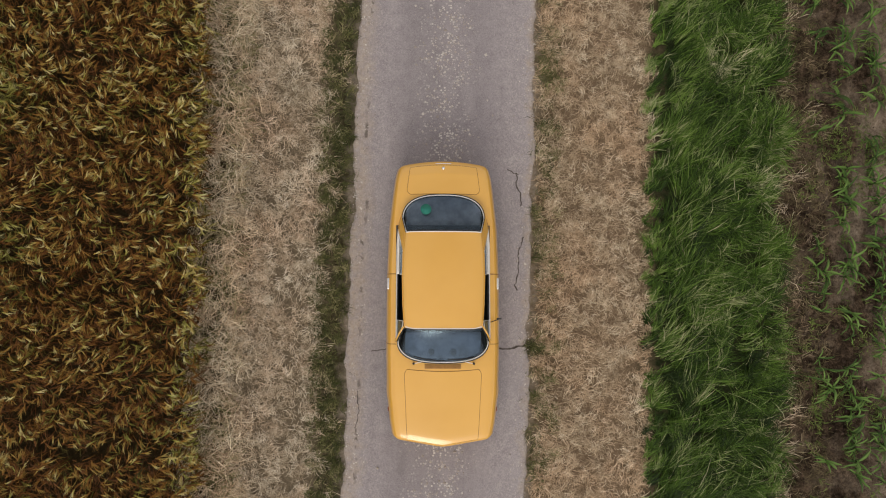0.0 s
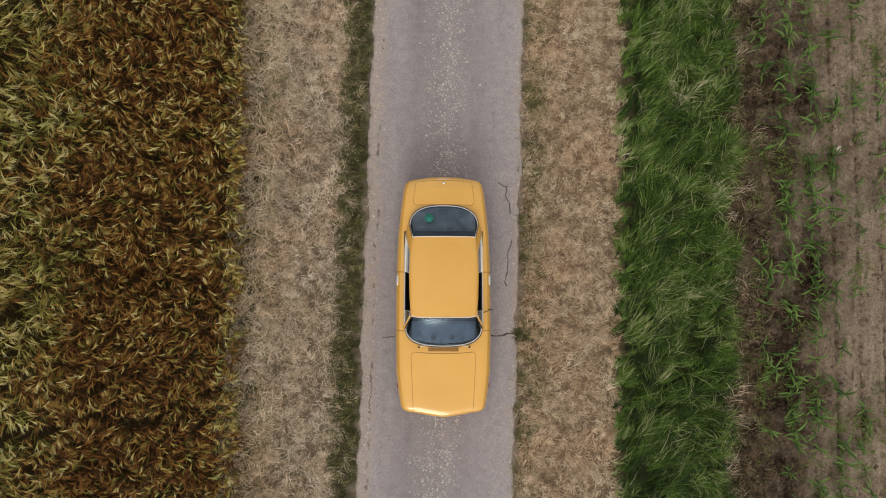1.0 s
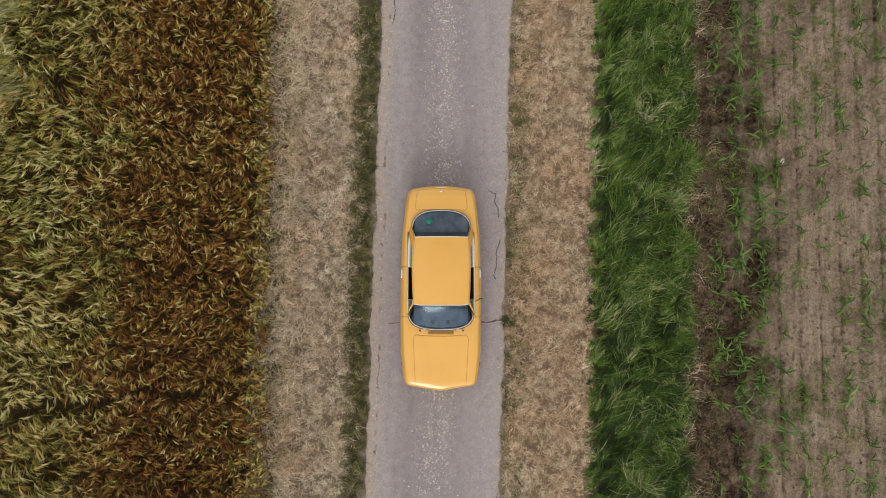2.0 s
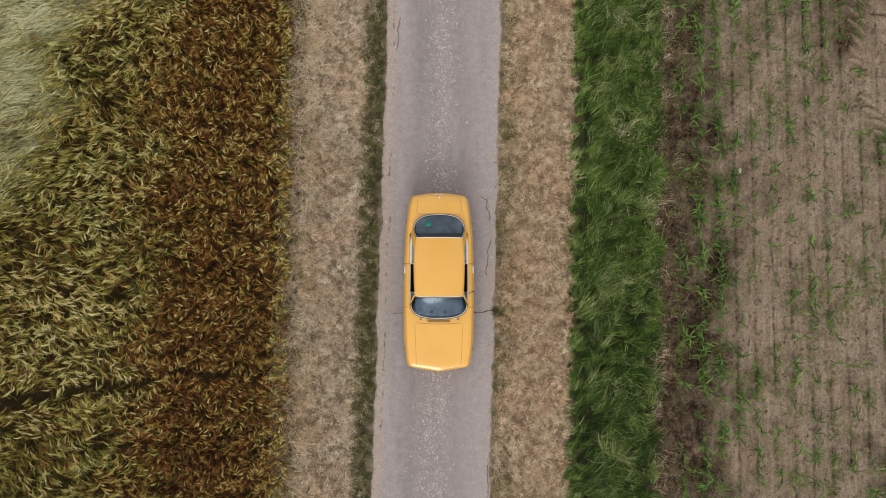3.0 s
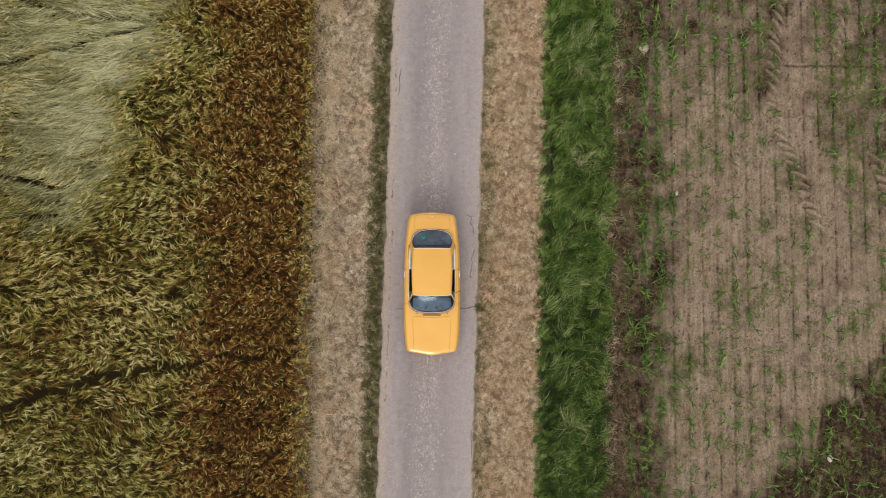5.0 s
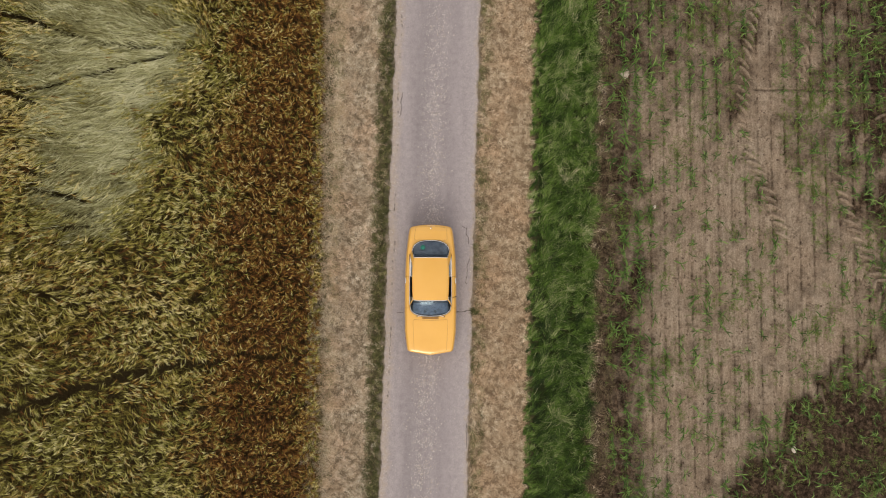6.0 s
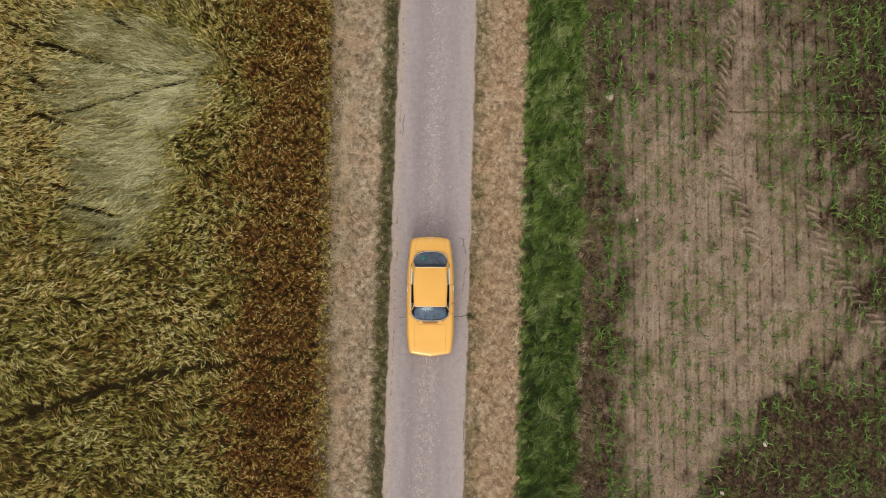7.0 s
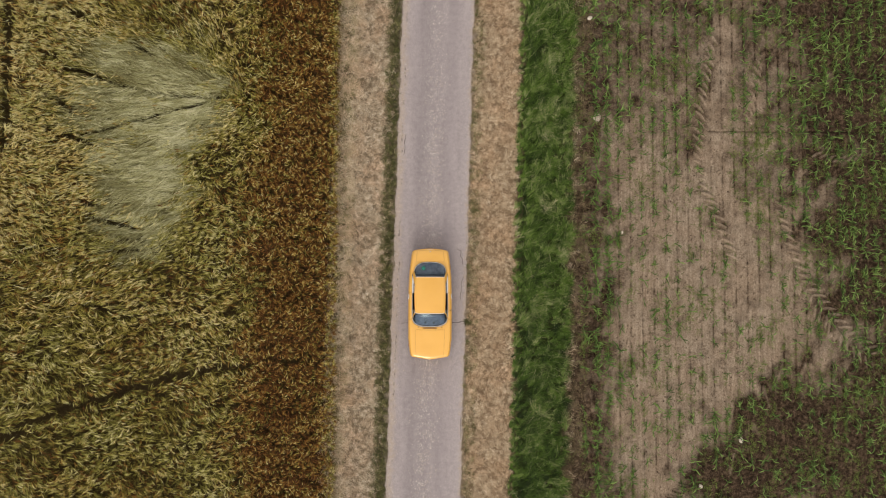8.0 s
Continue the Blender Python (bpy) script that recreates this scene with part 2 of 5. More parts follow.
k.l.new(mx.outputs[0], out.inputs[0])
M_GLASS = k.m

k = Mat("chalk_stone", 0.9)
k.base(k.ramp(k.noise(14, 4.0), [(0.3, (0.42, 0.36, 0.30)), (0.7, (0.72, 0.66, 0.58))])).bump(k.noise(30, 4.0), 0.6, 0.02)
M_STONE = k.m
k = Mat("barley_canopy", 0.8)
k.base(k.ramp(k.noise(9, 6.0, 0.75), [(0.3, (0.03, 0.022, 0.006)), (0.5, (0.14, 0.105, 0.024)), (0.7, (0.32, 0.27, 0.08))])).bump(k.noise(14, 5.0, 0.7), 1.0, 0.15)
M_CANOPY = k.m
k = Mat("chalky_clod", 0.95)
k.base(k.ramp(k.noise(9, 5.0, 0.7), [(0.35, (0.22, 0.165, 0.125)), (0.6, (0.52, 0.45, 0.38))])).bump(k.noise(20, 4.0), 0.9, 0.04)
M_CLODSTONE = k.m


# ================= mesh helpers =================
def mesh_from(name, verts, tris, mat, smooth=False, tone=None):
    """A mesh of triangles from arrays."""
    me = bpy.data.meshes.new(name)
    verts, tris = np.ascontiguousarray(verts, np.float32), np.ascontiguousarray(tris, np.int32)
    me.vertices.add(len(verts))
    me.vertices.foreach_set("co", verts.ravel())
    me.loops.add(tris.size)
    me.loops.foreach_set("vertex_index", tris.ravel())
    me.polygons.add(len(tris))
    me.polygons.foreach_set("loop_start", np.arange(0, tris.size, 3, dtype=np.int32))
    me.polygons.foreach_set("loop_total", np.full(len(tris), 3, np.int32))
    me.polygons.foreach_set("use_smooth", np.full(len(tris), smooth))
    if tone is not None:
        me.attributes.new("tone", "FLOAT", "POINT").data.foreach_set("value", np.ascontiguousarray(tone, np.float32))
    me.materials.append(mat)
    me.update(calc_edges=True)
    return me


def part(name, bm, mat, parent=None, label="", smooth=True):
    """One mesh object from a bmesh, under its thing."""
    me = bpy.data.meshes.new(name)
    if smooth:
        for f in bm.faces:
            f.smooth = True
    bm.to_mesh(me)
    bm.free()
    me.materials.append(mat)
    ob = new(name, me)
    ob.parent = parent
    return tagged(ob, label)


def grid_bm(rows, close=False):
    """A sheet through rows of points; None in a row leaves a hole."""
    bm = bmesh.new()
    vs = [[bm.verts.new(p) for p in r] for r in rows]
    for a, b in zip(vs, vs[1:]):
        for i in range(len(a) - (0 if close else 1)):
            j = (i + 1) % len(a)
            bm.faces.new((a[i], a[j], b[j], b[i]))
    return bm


def upward(bm, way=(0, 0, 1)):
    """Turns a sheet's normals to face that way."""
    bmesh.ops.recalc_face_normals(bm, faces=bm.faces)
    if sum(f.normal.dot(Vector(way)) for f in bm.faces) < 0:
        bmesh.ops.reverse_faces(bm, faces=bm.faces)
    return bm


def thick(bm, d):
    bmesh.ops.recalc_face_normals(bm, faces=bm.faces)
    bmesh.ops.solidify(bm, geom=bm.faces[:], thickness=d)
    return bm


def tube_bm(points, r, sides=8, closed=False):
    """A round bar along points."""
    pts = [Vector(p) for p in points]
    rows = []
    n = len(pts)
    for i, p in enumerate(pts):
        a, b = (pts[(i - 1) % n], pts[(i + 1) % n]) if closed else (pts[max(i - 1, 0)], pts[min(i + 1, n - 1)])
        t = (b - a).normalized()
        u = t.cross(Vector((0, 0, 1)))
        u = u.normalized() if u.length > 1e-4 else Vector((1, 0, 0))
        v = t.cross(u)
        rows.append([p + r * (math.cos(2 * math.pi * s / sides) * u + math.sin(2 * math.pi * s / sides) * v) for s in range(sides)])
    if closed:
        rows.append(rows[0])
    bm = grid_bm(rows, True)
    if not closed:
        for row in (0, -1):
            bm.faces.new([bm.verts.new(q) for q in rows[row]])
    bmesh.ops.remove_doubles(bm, verts=bm.verts, dist=1e-5)
    bmesh.ops.recalc_face_normals(bm, faces=bm.faces)
    return bm


def box_bm(x0, x1, y0, y1, z0, z1, bevel=0.01, seg=2):
    bm = bmesh.new()
    bmesh.ops.create_cube(bm, size=1)
    for v in bm.verts:
        v.co = Vector(((x0 + x1) / 2 + v.co.x * (x1 - x0), (y0 + y1) / 2 + v.co.y * (y1 - y0), (z0 + z1) / 2 + v.co.z * (z1 - z0)))
    if bevel:
        bmesh.ops.bevel(bm, geom=bm.edges[:], offset=bevel, segments=seg, affect="EDGES", profile=0.5)
    return bm


def disc_bm(centre, r, h, axis="z", sides=24, bevel=0.0):
    bm = bmesh.new()
    bmesh.ops.create_cone(bm, cap_ends=True, segments=sides, radius1=r, radius2=r, depth=h)
    if bevel:
        bmesh.ops.bevel(bm, geom=[e for e in bm.edges if len(e.link_faces) == 2 and any(len(f.verts) > 4 for f in e.link_faces)], offset=bevel, segments=3, affect="EDGES", profile=0.5)
    turn = {"z": Matrix(), "x": Matrix.Rotation(radians(90), 4, "Y"), "y": Matrix.Rotation(radians(90), 4, "X")}[axis]
    bmesh.ops.transform(bm, matrix=Matrix.Translation(centre) @ turn, verts=bm.verts)
    return bm


def curve(x, pts):
    """Smooth reading between (position, value) pairs."""
    xs, ys = zip(*pts)
    return float(np.interp(x, xs, ys))


def lane(y):
    """The road's middle, which runs slightly askew."""
    return -0.02 + 0.0265 * y


def field_noise(x, y, scale, seed=0.0):
    """Slow noise over the ground, about -1 to 1, from a few waves."""
    x, y = np.asarray(x, float) * scale, np.asarray(y, float) * scale
    return (np.sin(1.0 * x + 1.7 * y + seed) + np.sin(-1.6 * x + 0.9 * y + 2.1 * seed + 1) + np.sin(2.3 * x - 2.1 * y + 0.7 * seed + 2) + np.sin(0.4 * x + 3.1 * y - seed)) / 2.6


Y0, Y1 = -8.6, 11.9          # stretch of the road along which plants stand
X0, X1 = -17.0, 18.6

# ================= ground =================
MAIZE_X = 5.2
TRACK = [(10.75, 9.6), (10.2, 6.9), (10.1, 5.0), (10.4, 3.6), (11.05, 2.1), (11.3, 1.2), (11.3, -0.5)]


def damp_edge(y):
    """Where the pale dry middle of the maize field gives way to damp soil."""
    return np.interp(y, [-9, -7.6, -6.7, -5.6, -4.6, -3.9, -3.0, -1.0, 0.6, 2.2, 6.0, 9.0, 12.0], [8.5, 9.0, 9.5, 10.2, 11.0, 12.3, 14.2, 14.8, 14.4, 13.4, 13.3, 13.0, 12.4])


def track_distance(x, y):
    """Signed distance to the east of the tractor's wheel line."""
    best, side = np.full(np.shape(x), 99.0), np.ones(np.shape(x))
    for (ax, ay), (bx, by) in zip(TRACK, TRACK[1:]):
        t = np.clip(((x - ax) * (bx - ax) + (y - ay) * (by - ay)) / ((bx - ax) ** 2 + (by - ay) ** 2), 0, 1)
        d = np.hypot(x - ax - t * (bx - ax), y - ay - t * (by - ay))
        side = np.where(d < best, np.sign(x - ax - t * (bx - ax)), side)
        best = np.minimum(best, d)
    return best * side


def moisture(x, y):
    """Dark damp soil at the field's edges, a pale dry middle, blotchy between."""
    ox, oy = x, y
    row = (x - lane(y) * 0.1 - 5.74) / 0.44        # drill rows dry out each in its own way
    own, after = (np.modf(np.abs(np.sin((np.floor(row) + q) * 12.9898) * 43758.5453))[0] for q in (0, 1))
    part_way = np.clip((row % 1 - 0.3) / 0.4, 0, 1)
    own = own + (after - own) * part_way
    y = y + 1.3 * (own - 0.5)
    x = x + 0.95 * field_noise(x, y, 0.8, 21) + 0.35 * field_noise(x, y, 2.4, 23)
    y = y + 0.8 * field_noise(x, y, 0.7, 25) + 0.35 * field_noise(x, y, 2.2, 27)
    m = np.clip((7.42 - 0.5 * (x + ox)) / 1.3, 0, 1) * 1.10
    m = np.maximum(m, np.clip((x - damp_edge(y) + 1.0) / 3.6, 0, 1) * (1.75 + 0.75 * field_noise(ox, oy, 0.9, 41)))
    m = np.maximum(m, np.clip((y - 4.0) / 5.5, 0, 1) * 0.80)
    m = np.maximum(m, 0.8 * np.exp(-(((x - 7.4) / 1.3) ** 2 + ((y - 8.6) / 3.0) ** 2)))
    m = np.maximum(m, 0.62 * np.exp(-(((x - 12.0) / 1.0) ** 2 + ((y - 4.2) / 2.8) ** 2)))
    m = np.maximum(m, 0.75 * np.exp(-(((x - 9.6) / 1.3) ** 2 + ((y - 6.6) / 1.7) ** 2)))
    d = track_distance(ox, oy)
    m = m * (1 - 0.7 * np.exp(-((d - 0.62) / 0.34) ** 4)) + 0.10 * np.exp(-(d / 0.25) ** 4)
    return 0.80 * m + 0.05 + 0.16 * field_noise(ox, oy, 1.5, 29) + 0.14 * field_noise(ox, oy, 3.7, 35) + 0.07 * (np.modf(own * 31.0)[0] - 0.5)


def make_ground():
    xs = np.concatenate([[-3000, -1200, -400, -120, -50], np.arange(-26, 4.9, 0.5), np.arange(4.9, 19.0, 0.033), np.arange(19.2, 30, 0.6), [50, 120, 400, 1200, 3000]])
    ys = np.concatenate([[-3000, -1200, -400, -120, -50, -25, -14], np.arange(-9.6, 12.7, 0.09), [5.915, 5.94, 5.965, 5.99, 6.015], [16, 25, 50, 120, 400, 1200, 3000]])
    ys = np.unique(np.round(ys, 4))
    X, Y = np.meshgrid(xs, ys)
    z = np.full(X.shape, -0.05)
    inside = (X > MAIZE_X) & (X < 19) & (Y > -9.5) & (Y < 12.5)
    drill = np.abs(((X - lane(Y) * 0.1 - 5.74) / 0.44 + 0.5) % 1 - 0.5) * 0.44
    slot = np.exp(-(drill / 0.028) ** 2) * np.clip(0.55 + 0.45 * field_noise(X, Y, 1.3, 3) + 0.5 * field_noise(X * 0.3, Y, 17.0, 7), 0, 1.3)
    groove = -0.045 * slot
    lumps = 0.010 * rng.standard_normal(X.shape) + 0.012 * field_noise(X, Y, 9.0, 5)
    cut = -0.07 * np.exp(-((Y - 5.965) / 0.03) ** 2) * (X > 10.5)
    z = np.where(inside, z + groove + lumps + cut, z)
    verts = np.stack([X.ravel(), Y.ravel(), z.ravel()], 1)
    nx, ny = len(xs), len(ys)
    i = (np.arange(ny - 1)[:, None] * nx + np.arange(nx - 1)[None]).ravel()
    tris = np.concatenate([np.stack([i, i + 1, i + nx + 1], 1), np.stack([i, i + nx + 1, i + nx], 1)])
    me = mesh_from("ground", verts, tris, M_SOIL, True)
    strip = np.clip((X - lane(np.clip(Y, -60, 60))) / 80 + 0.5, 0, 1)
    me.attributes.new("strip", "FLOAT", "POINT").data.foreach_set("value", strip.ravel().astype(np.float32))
    me.attributes.new("moist_shade", "FLOAT", "POINT").data.foreach_set("value", (moisture(X, Y) + 0.62 * slot * inside * (X > 6.9)).ravel().astype(np.float32))
    tagged(new("ground", me), "brown field soil, dry and pale in the middle, damp at the edges", "ground", kind="structure")


make_ground()


def make_road():
    """A single-track asphalt sheet with ragged edges and a slight crown."""
    ys = np.concatenate([np.arange(-150, Y0, 4.0), np.arange(Y0, Y1, 0.07), np.arange(Y1, 150, 4.0)])
    us = np.array([-1.0, -0.985, -0.95, -0.85, -0.6, -0.3, 0.0, 0.3, 0.6, 0.85, 0.95, 0.985, 1.0])
    rows, across = [], []
    for y in ys:
        wl = 1.375 + 0.035 * field_noise(0.0, y, 2.1, 1) + 0.018 * field_noise(0.0, y, 11.0, 4)
        wr = 1.365 + 0.03 * field_noise(0.0, y, 1.7, 8) + 0.022 * field_noise(0.0, y, 9.0, 6)
        for u in us:
            w = wl if u < 0 else wr
            z = 0.0 - 0.018 * u * u - (0.045 if abs(u) == 1 else 0.0)
            rows.append((lane(y) + u * w, y, z))
            across.append(u)
    nx, ny = len(us), len(ys)
    i = (np.arange(ny - 1)[:, None] * nx + np.arange(nx - 1)[None]).ravel()
    tris = np.concatenate([np.stack([i, i + 1, i + nx + 1], 1), np.stack([i, i + nx + 1, i + nx], 1)])
    me = mesh_from("road", np.array(rows), tris, M_ROAD, True)
    me.attributes.new("across", "FLOAT", "POINT").data.foreach_set("value", np.array(across, np.float32))
    return tagged(new("road", me), "worn grey asphalt farm lane with pale chippings and cracked edges", "road", kind="structure")


road = make_road()


def crack(points, width):
    """An open crack in the asphalt: a jagged ribbon of dirt."""
    bm = bmesh.new()
    r = random.Random(len(points) * 7 + int(points[0][1] * 100))
    left, right = [], []
    for (xa, ya), (xb, yb) in zip(points, points[1:]):
        n = max(2, int(math.hypot(xb - xa, yb - ya) / 0.035))
        for s in range(n):
            t = s / n
            w = width * r.uniform(0.5, 1.4)
            x, y = xa + (xb - xa) * t + r.uniform(-0.012, 0.012), ya + (yb - ya) * t + r.uniform(-0.012, 0.012)
            d = math.hypot(xb - xa, yb - ya)
            nxn, nyn = -(yb - ya) / d * w / 2, (xb - xa) / d * w / 2
            u = (x - lane(y)) / 1.37
            z = 0.003 - 0.018 * u * u
            left.append(bm.verts.new((x + nxn, y + nyn, z)))
            right.append(bm.verts.new((x - nxn, y - nyn, z)))
    for a in range(len(left) - 1):
        bm.faces.new((left[a], right[a], right[a + 1], left[a + 1]))
    part("crack", bm, M_CRACK, road, "dark open crack", False)


crack([(0.99, 1.43), (1.10, 1.385), (1.15, 1.36), (1.20, 1.38)], 0.014)
crack([(1.13, 1.37), (1.135, 1.2), (1.19, 1.08), (1.21, 0.90), (1.17, 0.86)], 0.016)
crack([(1.24, 0.42), (1.16, 0.2), (1.15, -0.1), (1.10, -0.32), (1.15, -0.43)], 0.016)
crack([(0.72, -1.27), (0.95, -1.29), (1.16, -1.25), (1.36, -1.22)], 0.024)
crack([(-0.72, -1.26), (-0.98, -1.32), (-1.1, -1.30)], 0.012)
crack([(1.16, -4.75), (1.13, -5.0), (1.16, -5.3), (1.13, -5.6)], 0.016)
crack([(-0.93, 5.75), (-0.98, 5.45), (-0.97, 5.2), (-1.02, 4.9)], 0.018)
crack([(-1.27, -1.9), (-1.24, -2.2), (-1.30, -2.5)], 0.012)


# ================= plants =================
def blades(base, ang, length, width, rise, droop, tone, twist=0.6, levels=3, curl=0.35):
    """Curved tapering leaves. ang: heading; rise: how steeply they start (radians); droop: by how much they bend over; curl: how far they veer."""
    n = len(base)
    side = np.stack([-np.sin(ang + twist * rng.standard_normal(n)), np.cos(ang), np.zeros(n)], 1)
    veer = curl * rng.standard_normal(n)
    pts, p = [base], base.copy()
    for s in range(levels - 1):
        a = rise - droop * (s + 0.5) / (levels - 1)
        h = ang + veer * s * 2 / (levels - 1)
        d = np.stack([np.cos(h) * np.cos(a), np.sin(h) * np.cos(a), np.sin(a)], 1)
        p = p + (length / (levels - 1))[:, None] * d
        pts.append(p)
    verts, per = [], 2 * (levels - 1) + 1
    for s in range(levels - 1):
        w = width * (0.75 if s == 0 else 1.0 - 0.45 * (s - 1) / max(1, levels - 2)) / 2
        verts += [pts[s] + w[:, None] * side, pts[s] - w[:, None] * side]
    verts.append(pts[-1])
    V = np.stack(verts, 1).reshape(-1, 3)
    f = []
    for s in range(levels - 2):
        a = 2 * s
        f += [(a, a + 1, a + 3), (a, a + 3, a + 2)]
    a = 2 * (levels - 2)
    f.append((a, a + 1, a + 2))
    T = (np.arange(n)[:, None, None] * per + np.array(f)[None]).reshape(-1, 3)
    return V, T, np.repeat(tone, per)


def ears(base, ang, pitch, length, tone, awns=6, r=0.012, fan=0.55, beard=0.95):
    """Bearded ears: a slim three-sided spike with long bristles fanning past its tip."""
    n = len(base)
    d = np.stack([np.cos(ang) * np.cos(pitch), np.sin(ang) * np.cos(pitch), np.sin(pitch)], 1)
    u = np.stack([-np.sin(ang), np.cos(ang), np.zeros(n)], 1)
    v = np.cross(d, u)
    L = length[:, None]
    ring = [base + 0.45 * L * d + r * (math.cos(a) * u + math.sin(a) * v) for a in (0.5, 2.6, 4.7)]
    verts = [base, *ring, base + L * d]
    f = [(0, 1, 2), (0, 2, 3), (0, 3, 1), (4, 2, 1), (4, 3, 2), (4, 1, 3)]
    tones = [tone * 0.85] * 4 + [tone]
    for s in range(awns):
        root = base + (0.25 + 0.6 * s / awns) * L * d
        sp = (s / (awns - 1) - 0.5) * fan + 0.10 * rng.standard_normal(n)
        up = 0.25 * rng.standard_normal(n)
        tip = root + (beard + 0.3 * rng.random(n))[:, None] * L * (d + sp[:, None] * u + up[:, None] * v)
        c = len(verts)
        verts += [root + 0.006 * u, root - 0.006 * u, tip]
        f.append((c, c + 1, c + 2))
        tones += [tone + 0.03, tone + 0.03, tone + 0.25]
    per = len(verts)
    V = np.stack(verts, 1).reshape(-1, 3)
    T = (np.arange(n)[:, None, None] * per + np.array(f)[None]).reshape(-1, 3)
    return V, T, np.stack(tones, 1).reshape(-1)


def joined(pieces):
    V, T, S, off = [], [], [], 0
    for v, t, s in pieces:
        V.append(v)
        T.append(t + off)
        S.append(s)
        off += len(v)
    return np.concatenate(V), np.concatenate(T), np.clip(np.concatenate(S), 0, 1)


def stuff(name, pieces, mat, label, category):
    V, T, S = joined(pieces)
    return tagged(new(name, mesh_from(name, V, T, mat, False, S)), label, category, kind="stuff")


def scatter(x0, x1, density, y0=Y0, y1=Y1):
    """Random places in a strip beside the road, counted from its middle."""
    n = int((x1 - x0) * (y1 - y0) * density)
    y = rng.uniform(y0, y1, n)
    return rng.uniform(x0, x1, n), y


# ---- barley field ----
GAP = [(-18.0, -7.2), (-15.16, -5.34), (-13.22, -4.29), (-10.7, -3.6), (-7.68, -2.85), (-6.47, -2.65), (-3.4, -2.6)]


def gap_distance(x, y):
    gx, gy = zip(*GAP)
    return np.abs(y - np.interp(x, gx, gy) - 0.07 * field_noise(x, x * 0, 2.3, 8) - 0.03 * field_noise(x, y, 6.0, 9))


def lodged_reach(x, y):
    """How far a place is from the flattened patch's heart: below 1 inside it."""
    a = np.minimum(((x + 10.6) / 2.7) ** 2 + ((y - 7.0) / 2.65) ** 2, ((x + 10.8) / 1.7) ** 2 + ((y - 3.8) / 2.7) ** 2)
    return a + 0.4 * field_noise(x, y, 0.9, 2) + 0.3 * field_noise(x, y, 2.3, 5) + 0.25 * field_noise(x * 0.5, y, 6.0, 7)


def lodged(x, y):
    """1 where the crop lies flat, 0 where it stands."""
    a = lodged_reach(x, y)
    west = 0.07 * np.clip((-11.2 - x) / 2.0, 0, 1) * np.clip((y + 2.0) / 2.0, 0, 1)
    return np.maximum(np.clip((1.75 - a) / 1.35, 0, 1), west)


# hollows torn open where standing crop meets the flattened patch: place, half length, half width, heading
HOLLOWS = [(-12.5, 7.75, 0.75, 0.10, -0.35), (-13.5, 6.55, 0.6, 0.10, -0.6), (-12.8, 5.25, 0.55, 0.10, -0.3), (-11.3, 2.2, 0.85, 0.11, -0.22), (-10.95, 1.62, 0.55, 0.09, -0.05),
           (-11.1, 1.25, 0.75, 0.09, 0.08), (-10.7, 8.75, 0.55, 0.09, -0.75), (-12.4, 2.95, 0.5, 0.09, -0.3), (-13.9, 8.4, 0.5, 0.09, -0.4), (-12.9, 9.9, 0.6, 0.1, -0.6), (-11.6, 3.05, 0.4, 0.07, -0.15)]


def hollow(x, y):
    """Below 1 inside a torn-open hollow."""
    d = np.full(np.shape(x), 9.0)
    for hx, hy, a, b, turn in HOLLOWS:
        u = (x - hx) * math.cos(turn) + (y - hy) * math.sin(turn)
        v = (y - hy) * math.cos(turn) - (x - hx) * math.sin(turn) + 0.03 * np.sin(4 * u + hx)
        d = np.minimum(d, (u / (1.3 * a)) ** 2 + (v / (1.2 * b * (1.15 - 0.6 * u / a).clip(0.3, 1.7))) ** 2)
    return d


def lie_of(x, y):
    """Heading in which the flattened crop lies: fanning out from a point by the ripe strip."""
    return np.where(y > 7.0, 0.9, 0.42) * np.arctan2(7.0 - y, -7.0 - x + 1.2 * (y < 7.0)) + 0.11 * field_noise(x, y, 1.0, 3) + 0.24 * field_noise(x, y, 2.6, 6)


